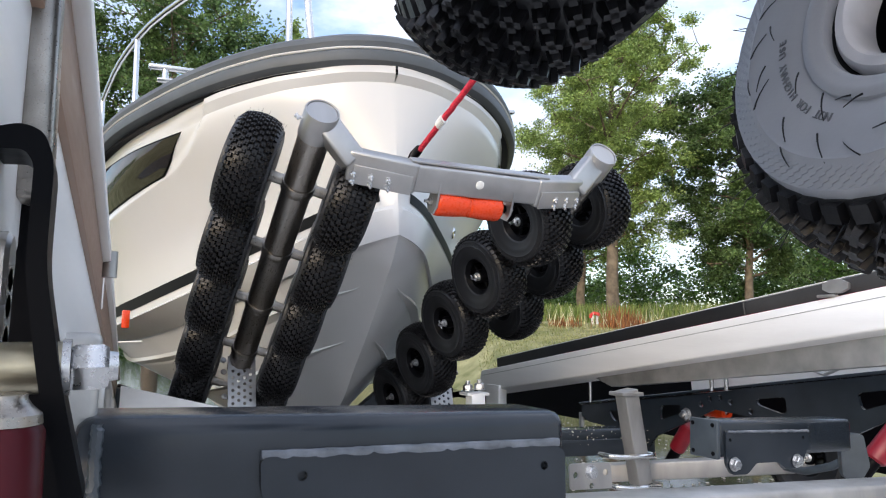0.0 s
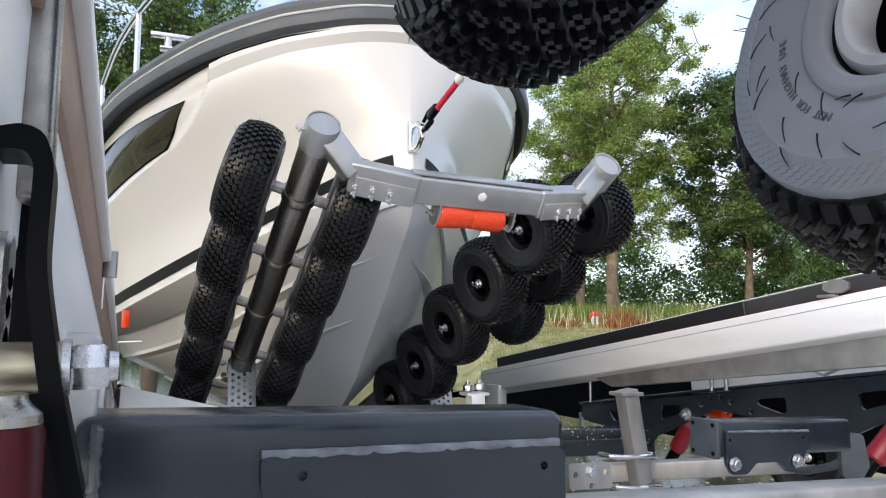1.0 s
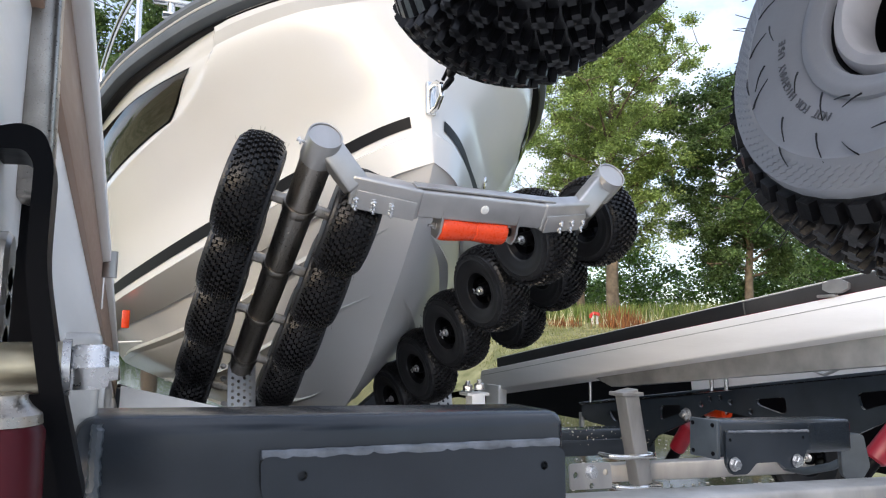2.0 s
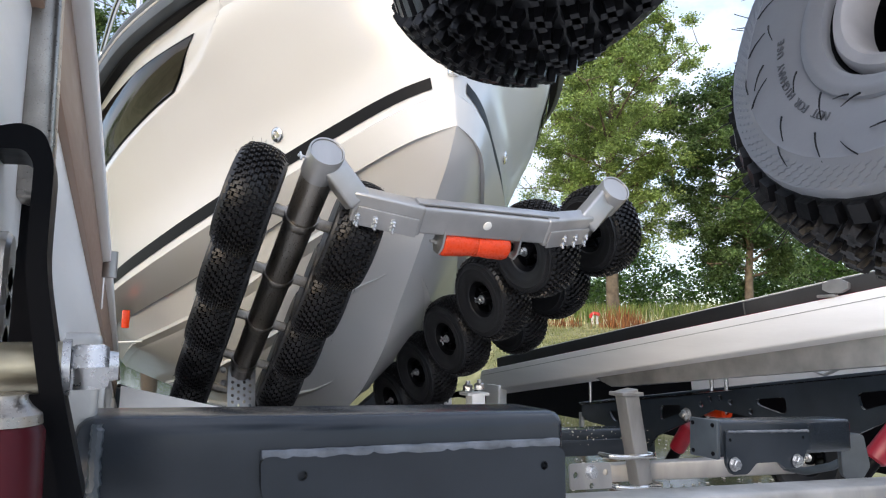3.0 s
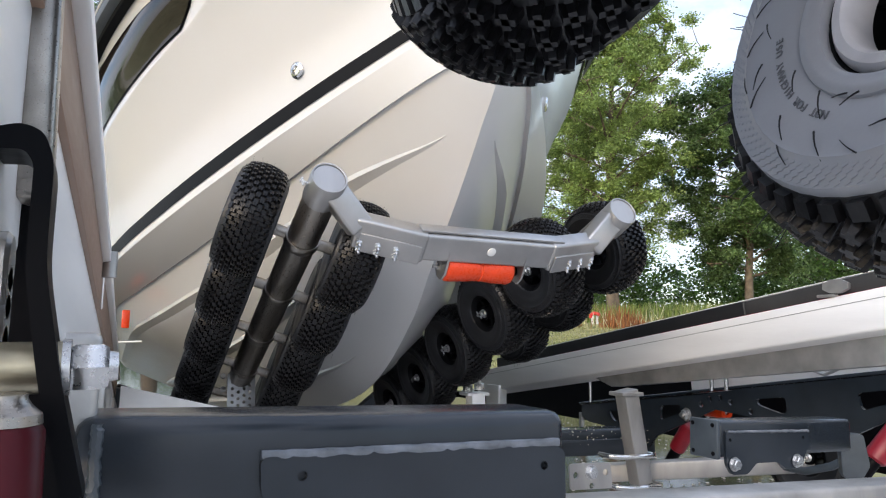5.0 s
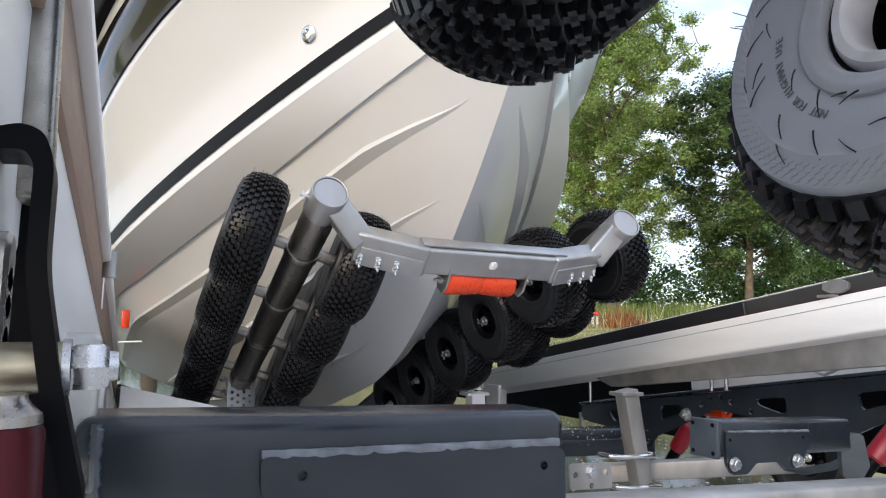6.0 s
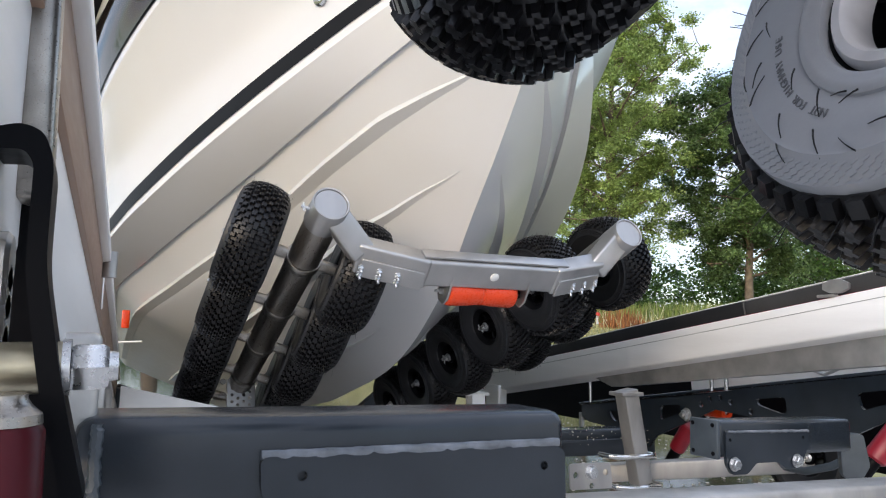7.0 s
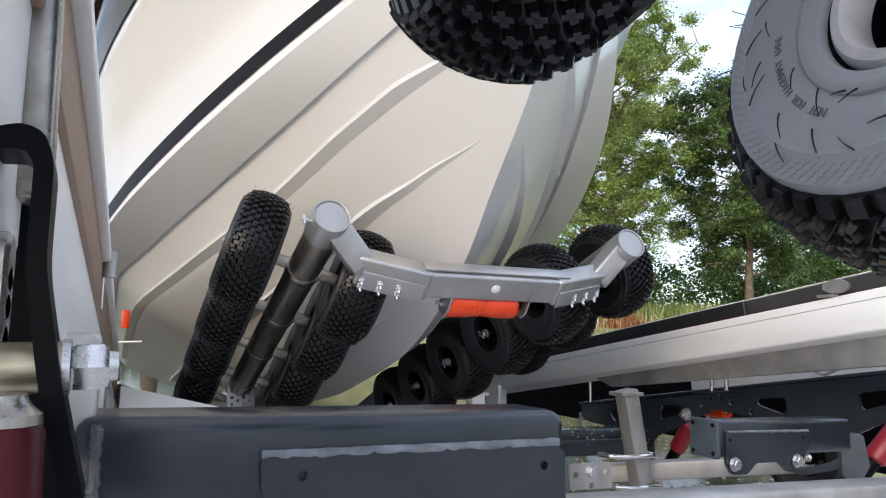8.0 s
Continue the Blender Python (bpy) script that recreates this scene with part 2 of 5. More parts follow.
SHEER_H = ([2.40, 2.405, 2.43, 2.47, 2.55, 2.75, 2.95, 3.35, 4.0, 5.0, 8.6], [0.0, 0.06, 0.17, 0.26, 0.40, 0.60, 0.74, 0.92, 1.07, 1.18, 1.2])
SHEER_Z = ([2.40, 2.55, 2.75, 2.95, 3.35, 4.0, 8.6], [1.04, 1.01, 0.98, 0.95, 0.92, 0.90, 0.88])
FLARE = ([0, 0.25, 0.5, 0.8, 1.0], [0, 0.13, 0.50, 0.97, 1.0])


def line(hs, zs, s):
    """A point of a hull line at s, 0 at the stem and 1 at the stern."""
    y = hs[0][0] + (YEND - hs[0][0]) * s**2.2
    return np.array([float(curve(*hs, y)), y, float(curve(*zs, y))])


def keel_at(s):
    y = KEEL[0][0] + (YEND - KEEL[0][0]) * s**2.2
    return np.array([0.0, y, float(curve(*KEEL, y))])


def bottom_at(s, v):
    """The bottom panel, from keel (0) to chine (1), slightly hollow."""
    p, q = keel_at(s), line(CHINE_H, CHINE_Z, s)
    r = p + (q - p) * v
    r[2] -= 0.06 * v * (1 - v) * min(1, q[0] / 0.3)
    peak = float(curve([2.3, 3.2, 5.0, 8.6], [0.80, 0.80, 0.88, 0.92], r[1]))
    crest = (v - 0.45) / (peak - 0.45) if v < peak else (1 - v) / (1 - peak)
    r[2] -= float(curve([2.3, 3.0, 3.5, 5.0, 8.6], [0, 0.0, 0.025, 0.05, 0.055], r[1])) * max(0.0, crest)
    return r


def side_at(s, v, out=0.0):
    """The topside, from the upper chine (0) to the sheer (1)."""
    p, q = line(UPPER_H, UPPER_Z, s), line(SHEER_H, SHEER_Z, s)
    r = p + (q - p) * v
    r[0] = p[0] + (q[0] - p[0]) * float(curve(*FLARE, v))
    lip = 0.024 * max(0.0, min(1.0, (v - 0.80) / 0.05)) * max(0.0, min(1.0, (0.36 - s) / 0.10))
    fwd = max(0.0, 1 - r[0] / 0.45)
    r = r + lip * np.array([1 - fwd * 0.8, -fwd - 0.2, 0.0])
    edge = float(curve([0.28, 0.292, 0.314, 0.341, 0.384, 0.45, 0.6, 1.0], [0.86, 0.785, 0.70, 0.645, 0.606, 0.594, 0.59, 0.59], max(0.28, s)))
    if s > 0.285:
        r[0] -= 0.022 * max(0.0, min(1.0, (v - edge) / 0.055)) ** 0.8 * max(0.0, min(1.0, (0.93 - v) / 0.05))
    if out:
        a, b = side_at(min(1, s + 0.01), v), side_at(s, min(1, v + 0.03))
        c, d = side_at(max(0, s - 0.01), v), side_at(s, max(0, v - 0.03))
        n = np.cross(a - c, b - d)
        n = n / (np.linalg.norm(n) + 1e-9)
        r = r + n * (out if n[0] > 0 else -out)
    return r


def s_of(y0, y):
    return ((y - y0) / (YEND - y0)) ** (1 / 2.2)

# ---- boat ----
def boat_pose(dy, dz, pitch):
    """The boat's pose after it has come dy along the trailer and risen dz."""
    return (Matrix.Translation((0.917 + 0.0328 * dy, 2.35 + dy, 0)) @ pose(0, 0, 0, 0, 0, -2.305) @ pose(0, 1.65, 0.3 + dz, pitch) @ pose(0, 0, 0, 0, -1.326) @ Matrix.Translation((0, -4.0, -0.3)))


def strip(bm, fn, s_list, v_list, sides=(-1, 1)):
    for sg in sides:
        grid = []
        for s in s_list:
            row = []
            for v in v_list:
                p = fn(s, v)
                row.append(bm.verts.new((sg * p[0], p[1], p[2])))
            grid.append(row)
        for a, b in zip(grid, grid[1:]):
            for i in range(len(v_list) - 1):
                q = (a[i], a[i + 1], b[i + 1], b[i])
                bm.faces.new(q if sg > 0 else q[::-1])


def band_between(fa, fb):
    def fn(s, v):
        p, q = fa(s), fb(s)
        return p + (q - p) * v
    return fn


def chine_in(s):
    return line(CHINE_H, CHINE_Z, s) + np.array([0.014 * min(1, s / 0.1), 0, -0.006 * min(1, s / 0.1)])


def upper_out(s):
    return line(UPPER_H, UPPER_Z, s) + np.array([0.020 * min(1, s / 0.1), -0.004, -0.016])


def build_boat():
    boat = thing("motor_boat", "white moulded motor boat with grey fender being winched onto the trailer", "boat", boat_pose(0, 0, 0))
    S = [0.0] + [0.02 + 0.98 * (i / 170) for i in range(171)]
    bm = bmesh.new()
    strip(bm, bottom_at, S, [0, 0.12, 0.25, 0.38, 0.45, 0.52, 0.6, 0.7, 0.75] + [0.78 + 0.02 * i for i in range(11)] + [1.0])
    strip(bm, band_between(lambda s: line(CHINE_H, CHINE_Z, s), chine_in), S, [0, 1])
    strip(bm, band_between(chine_in, upper_out), S, [0, 0.5, 1])
    strip(bm, band_between(upper_out, lambda s: line(UPPER_H, UPPER_Z, s)), S, [0, 1])
    strip(bm, side_at, S, [i / 20 for i in range(11)] + [0.55 + 0.009 * i for i in range(28)] + [0.80, 0.825, 0.85, 0.87, 0.9, 0.93, 0.96, 1.0])
    bmesh.ops.remove_doubles(bm, verts=bm.verts, dist=0.0004)
    e = [x for x in bm.edges if len(x.link_faces) == 1]
    end = [x for x in e if all(q.co.y > YEND - 0.001 for q in x.verts)]
    if end:
        bmesh.ops.holes_fill(bm, edges=end, sides=0)
    part("hull", bm, GELCOAT, boat, "glossy white gelcoat hull with stepped chines", smooth=22)

    # spray strakes: wedges that run from a fine tip aft
    def strake(ss, vv, sg):
        s0, s2 = ss[0], ss[-1]
        bm = bmesh.new()
        n = 44
        rows = []
        for i in range(n + 1):
            u = i / n
            s = s0 + (s2 - s0) * u**1.3
            v = float(curve(ss, vv, s))
            w = 0.042 * min(1, 0.06 + (s - s0) * 9)
            p, q = bottom_at(s, v), bottom_at(s, v + 0.02)
            up = (q - p) / (np.linalg.norm(q - p) + 1e-9)
            a = bottom_at(s, v) - up * w * 0.15
            b = bottom_at(s, v) + up * w
            low = np.array([0.25 * w, 0, -0.42 * w]) + (b - a) * 0.9
            rows.append([bm.verts.new((sg * k[0], k[1], k[2])) for k in (a, a + low, b)])
        for a, b in zip(rows, rows[1:]):
            for i in range(2):
                bm.faces.new((a[i], a[i + 1], b[i + 1], b[i]))
        bm.faces.new(rows[-1])
        part("spray_strake", bm, GELCOAT, boat, smooth=25)

    for sg in (-1, 1):
        strake([0.223, 0.287, 0.336, 0.406, 0.678, 0.95], [0.393, 0.63, 0.733, 0.80, 0.88, 0.92], sg)
        strake([0.31, 0.362, 0.411, 0.486, 0.95], [0.203, 0.394, 0.485, 0.53, 0.53], sg)
        strake([0.457, 0.527, 0.602, 0.95], [0.161, 0.191, 0.195, 0.20], sg)
        # stripe, window and its frame
        bm = bmesh.new()
        ss = [0.093 + 0.0095 * i for i in range(70)]
        strip(bm, lambda s, v: side_at(s, 0.040 + 0.066 * v, 0.0025), ss, [0, 0.5, 1], (sg,))
        part("stripe", bm, STRIPE, boat, "black vinyl stripe above the upper chine")

        def pane(s, v, grow=0.0, out=0.004):
            lo = 0.630 + 0.010 * (s - 0.375) / 0.15 - grow
            hi = 0.778 + (s - 0.33) * 0.56 + grow
            front = 0.332 + (1 - v) * 0.053 - grow * 0.25
            s2 = front + (s - 0.33) / 0.27 * (0.60 + grow * 0.25 - front)
            return side_at(s2, min(0.985, lo + (hi - lo) * v), out)
        bm = bmesh.new()
        strip(bm, lambda s, v: pane(s, v, 0.010, 0.002), [0.33 + 0.27 * i / 16 for i in range(17)], [i / 6 for i in range(7)], (sg,))
        win = part("window", bm, BLACKPLASTIC, boat, "black window gasket")
        bm = bmesh.new()
        strip(bm, lambda s, v: pane(s, v, 0.0, 0.005), [0.33 + 0.27 * i / 16 for i in range(17)], [i / 6 for i in range(7)], (sg,))
        part("pane", bm, TINT, win, "brown tinted glass pane")
        # drain stud
        p = side_at(0.317, 0.220)
        q = side_at(0.317, 0.220, 0.03)
        bm = bmesh.new()
        lathe(bm, [(0, 0.024), (0.006, 0.026), (0.010, 0.022), (0.012, 0.014), (0.004, 0.011), (0.004, 0)], along((sg * p[0], p[1], p[2]), (sg * q[0], q[1], q[2])), 24)
        part("drain_outlet", bm, STAINLESS, boat, "chrome drain outlet")

    # fender rail: a rounded section that follows the sheer all round, with a pale bead in its groove
    pts = [line(SHEER_H, SHEER_Z, s) * np.array([-1, 1, 1]) for s in reversed(S[1:])] + [line(SHEER_H, SHEER_Z, s) for s in S]

    def swept(sect):
        bm = bmesh.new()
        rings = []
        for i, p in enumerate(pts):
            d = pts[min(i + 1, len(pts) - 1)] - pts[max(i - 1, 0)]
            o = np.array([d[1], -d[0], 0.0])
            o = o / (np.linalg.norm(o) + 1e-9)
            if o[1] > 0.2 and abs(p[0]) < 0.3:
                o = -o
            if o[0] * p[0] < 0 and abs(p[0]) > 0.02:
                o = -o
            rings.append([bm.verts.new(Vector(p) + Vector(o) * a + Vector((0, 0, b))) for a, b in sect])
        for a, b in zip(rings, rings[1:]):
            for i in range(len(sect) - 1):
                bm.faces.new((a[i], a[i + 1], b[i + 1], b[i]))
        return bm
    rail = part("fender_rail", swept([(-0.012, -0.062), (0.030, -0.060), (0.050, -0.046), (0.056, -0.022), (0.050, -0.006), (0.030, -0.004), (0.030, 0.004), (0.046, 0.006), (0.052, 0.024), (0.046, 0.044), (0.026, 0.058), (-0.012, 0.060)]), RUBRAIL, boat, "grey rubber fender rail", smooth=35)
    part("bead", swept([(0.028, -0.005), (0.052, -0.005), (0.056, -0.001), (0.052, 0.003), (0.028, 0.003)]), GELGREY, rail, "thin pale bead in the fender's groove", smooth=35)
    part("lower_lip", swept([(-0.01, -0.072), (0.02, -0.072), (0.026, -0.066), (0.02, -0.060), (-0.01, -0.060)]), STRIPE, rail, smooth=35)
    # deck with camber
    bm = bmesh.new()

    def deck(s, v):
        p = line(SHEER_H, SHEER_Z, s)
        return np.array([p[0] * (2 * v - 1), p[1], p[2] + 0.055 + 0.05 * (1 - (2 * v - 1) ** 2) * min(1, p[0])])
    strip(bm, deck, S, [i / 10 for i in range(11)], (1,))
    part("deck", bm, GELGREY, boat, "pale grey moulded foredeck")
    # bow rail with stanchions
    for sg in (-1, 1):
        def top(s, rise=0.36):
            p = line(SHEER_H, SHEER_Z, s)
            return (sg * (p[0] - 0.06), p[1] + 0.02, p[2] + 0.06 + rise)
        bm = bmesh.new()
        ss = [0.20 + 0.03 * i for i in range(22)]
        pipe(bm, [top(0.16, 0.0), top(0.165, 0.15), top(0.17, 0.34), top(0.18, 0.40)] + [top(s, 0.40) for s in ss], 0.0135, 12)
        rail = part("bow_rail", bm, STAINLESS, boat, "polished stainless bow rail")
        for s in (0.19, 0.445, 0.60, 0.76):
            bm = bmesh.new()
            a, b = Vector(top(s, -0.01)), Vector(top(s, 0.40))
            rod(bm, a, b, 0.0125, 12)
            rod(bm, a, a + Vector((0, 0, 0.012)), 0.032, 16)
            part("stanchion", bm, STAINLESS, rail)
        # mooring cleat on the deck edge
        p = line(SHEER_H, SHEER_Z, 0.350)
        c = Vector((sg * (p[0] - 0.05), p[1], p[2] + 0.10))
        bm = bmesh.new()
        box(bm, c + Vector((0, 0, 0.05)), (0.22, 0.035, 0.02), 0.008)
        for k in (-0.045, 0.045):
            rod(bm, c + Vector((k, 0, -0.01)), c + Vector((k, 0, 0.05)), 0.013, 12)
        box(bm, c + Vector((0, 0, -0.004)), (0.15, 0.05, 0.01), 0.004)
        part("mooring_cleat", bm, STAINLESS, boat, "stainless mooring cleat")
    # bow eye
    bm = bmesh.new()
    pipe(bm, [(0, 2.36, 0.615), (0, 2.30, 0.61), (0, 2.262, 0.585), (0, 2.262, 0.555), (0, 2.30, 0.53), (0, 2.36, 0.53)], 0.009, 12)
    box(bm, (0, 2.350, 0.575), (0.036, 0.02, 0.115), 0.008)
    part("bow_eye", bm, STAINLESS, boat, "stainless steel bow eye")
    return boat


boat = build_boat()

# ---- wheels ----
def build_wheel_meshes():
    """Meshes of one small tyre with lugs, its sidewalls, rim and hub; the axle is local X."""
    out = {}
    bm = bmesh.new()
    prof = [(0.032, 0.050), (0.039, 0.064), (0.0435, 0.082), (0.0440, 0.096), (0.0408, 0.1065), (0.033, 0.1140), (0.022, 0.1188), (0.011, 0.1213), (0.0, 0.1220)]
    lathe(bm, [(-a, r) for a, r in prof] + prof[-2::-1], None, 56)
    ob = finish("tyre_master", bm, RUBBER, smooth=45)
    out["tyre"] = ob.data
    # tread: small four-armed lugs in staggered rows, and shoulder lugs
    bm = bmesh.new()
    rnd = random.Random(4)
    n = 44
    for k in range(n):
        for j, x in enumerate((-0.0303, -0.0202, -0.0101, 0.0, 0.0101, 0.0202, 0.0303)):
            a = 2 * math.pi * (k + (0.5 if j % 2 else 0.0) + rnd.uniform(-0.03, 0.03)) / n
            tilt = math.atan(14.0 * x)
            r = 0.1220 - 0.0064 * (abs(x) / 0.0303) ** 2 + 0.0024
            for ang in (0.70, -0.70):
                rot = Matrix.Rotation(a, 3, "X") @ Matrix.Rotation(tilt, 3, "Y") @ Matrix.Rotation(ang, 3, "Z")
                c = Matrix.Rotation(a, 3, "X") @ Vector((x, 0, r))
                vs = bmesh.ops.create_cube(bm, size=1.0)["verts"]
                for q in vs:
                    t = 0.70 if q.co.z > 0 else 1.0
                    q.co = c + rot @ Vector((q.co.x * 0.0128 * t, q.co.y * 0.0050 * t, q.co.z * 0.0086))
        for sx in (-1, 1):
            a = 2 * math.pi * (k + 0.5) / n
            rot = Matrix.Rotation(a, 3, "X") @ Matrix.Rotation(sx * 0.78, 3, "Y")
            c = Matrix.Rotation(a, 3, "X") @ Vector((sx * 0.0375, 0, 0.1112))
            vs = bmesh.ops.create_cube(bm, size=1.0)["verts"]
            for q in vs:
                t = 0.85 if q.co.z > 0 else 1.0
                q.co = c + rot @ Vector((q.co.x * 0.0100 * t, q.co.y * 0.0105 * t, q.co.z * 0.0056))
    ob6 = finish("tread_master", bm, RUBBER, smooth=0)
    out["tread"] = ob6.data
    # moulding whiskers
    bm = bmesh.new()
    for k in range(70):
        a, x = rnd.uniform(0, 2 * math.pi), rnd.uniform(-0.046, 0.046)
        r = 0.125 - 0.012 * (abs(x) / 0.045) ** 2
        p = Matrix.Rotation(a, 3, "X") @ Vector((x, 0, r))
        d = Matrix.Rotation(a, 3, "X") @ Vector((x * 5 + rnd.uniform(-0.2, 0.2), rnd.uniform(-0.4, 0.4), 1)).normalized()
        pipe(bm, [p, p + d * rnd.uniform(0.008, 0.016)], 0.0003, 3)
    ob2 = finish("whisker_master", bm, RUBBER, smooth=0)
    out["whiskers"] = ob2.data
    # sidewall rings: raised bead and shallow band
    bm = bmesh.new()
    for sx in (-1, 1):
        lathe(bm, [(sx * 0.0350, 0.049), (sx * 0.0395, 0.053), (sx * 0.0412, 0.057), (sx * 0.0412, 0.060), (sx * 0.0452, 0.070), (sx * 0.0476, 0.080), (sx * 0.0480, 0.089), (sx * 0.0490, 0.091), (sx * 0.0478, 0.0935), (sx * 0.0462, 0.1025), (sx * 0.0464, 0.1045), (sx * 0.0405, 0.1065)], None, 48)
    for sx in (-1, 1):
        for j in range(4):
            for k in range(110):
                a = 2 * math.pi * (k + 0.5 * (j % 2)) / 110
                rot = Matrix.Rotation(a, 3, "X") @ Matrix.Rotation(0.5, 3, "X")
                c = Matrix.Rotation(a, 3, "X") @ Vector((sx * (0.0474 - 0.0004 * j), 0, 0.0948 + 0.0026 * j))
                for q in bmesh.ops.create_cube(bm, size=1.0)["verts"]:
                    q.co = c + rot @ Vector((q.co.x * 0.0009, q.co.y * 0.0034, q.co.z * 0.0013))
    ob3 = finish("sidewall_master", bm, SIDEWALL, smooth=30)
    out["sidewall"] = ob3.data
    # rim: drum, flange, spokes, hub
    bm = bmesh.new()
    lathe(bm, [(-0.036, 0.060), (-0.038, 0.063), (-0.034, 0.065), (-0.030, 0.056), (0.030, 0.056), (0.034, 0.065), (0.038, 0.063), (0.036, 0.060), (0.028, 0.050), (-0.028, 0.050)], None, 36, closed=True)
    lathe(bm, [(-0.034, 0.010), (-0.034, 0.021), (-0.030, 0.023), (0.030, 0.023), (0.034, 0.021), (0.034, 0.010)], None, 24, closed=True)
    for k in range(5):
        rot = Matrix.Rotation(2 * math.pi * k / 5, 3, "X")
        for sx in (-0.016, 0.016):
            box(bm, rot @ Vector((sx, 0, 0.037)), (0.006, 0.011, 0.034), 0.001, rot, 1)
        box(bm, rot @ Vector((0, 0, 0.037)), (0.028, 0.004, 0.034), 0.0, rot)
    ob4 = finish("rim_master", bm, BLACKPLASTIC, smooth=35)
    out["rim"] = ob4.data
    # axle end: washer, nut, split pin
    bm = bmesh.new()
    bolt(bm, (0.034, 0, 0), (1, 0, 0), 0.0085, 0.011, 0.010)
    rod(bm, (0.05, 0, -0.014), (0.05, 0, 0.012), 0.0016, 8)
    ob5 = finish("nut_master", bm, ZINC, smooth=30)
    out["axle_nut"] = ob5.data
    for o in (ob, ob2, ob3, ob4, ob5, ob6):
        k = 0.82 if o is ob4 else 1.0
        o.data.transform(Matrix.Diagonal((1.38, 1.23 * k, 1.23 * k, 1)))
        bpy.data.objects.remove(o)
    return out


WHEEL = build_wheel_meshes()


# dry picks the paler sidewall that carries the sky sheen in its colour
def add_wheel(parent, m, dry=False, worn=False):
    w = new("wheel", WHEEL["rim"])
    w.parent = parent
    w.matrix_basis = m
    w["label"] = "pneumatic support wheel with a spoked black rim"
    for i, key in enumerate(("tyre", "tread", "whiskers", "sidewall", "axle_nut", "axle_nut")):
        if worn and key == "whiskers":
            continue
        c = new({"whiskers": "tyre_fuzz"}.get(key, key), WHEEL[key])
        c.parent = w
        if i == 5:
            c.matrix_basis = pose(0, 0, 0, 0, 0, 180)
        if key in ("whiskers", "tread"):
            c["kind"] = "stuff"
        if dry and key == "sidewall":
            c.data = WHEEL[key].copy()
            c.data.materials[0] = SHEENWALL
    return w


def square_tube(bm, p, q, w, h, wall=0.004, bevel=0.006, up=(0, 0, 1)):
    """A rounded rectangular tube from p to q, closed."""
    p, q = Vector(p), Vector(q)
    d = (q - p)
    x = d.normalized()
    z = (Vector(up) - x * x.dot(Vector(up))).normalized()
    y = z.cross(x)
    rot = Matrix((x, y, z)).transposed()
    box(bm, (p + q) / 2, (d.length, w, h), bevel, rot, 3)


# ---- the tilting wheel cradle ----
PIV = (0.917, 3.257, -0.229)
TY, TZ, TX = -1.690, -0.118, 0.445       # front end of the tubes, in the cradle's space
LEAN = radians(19)


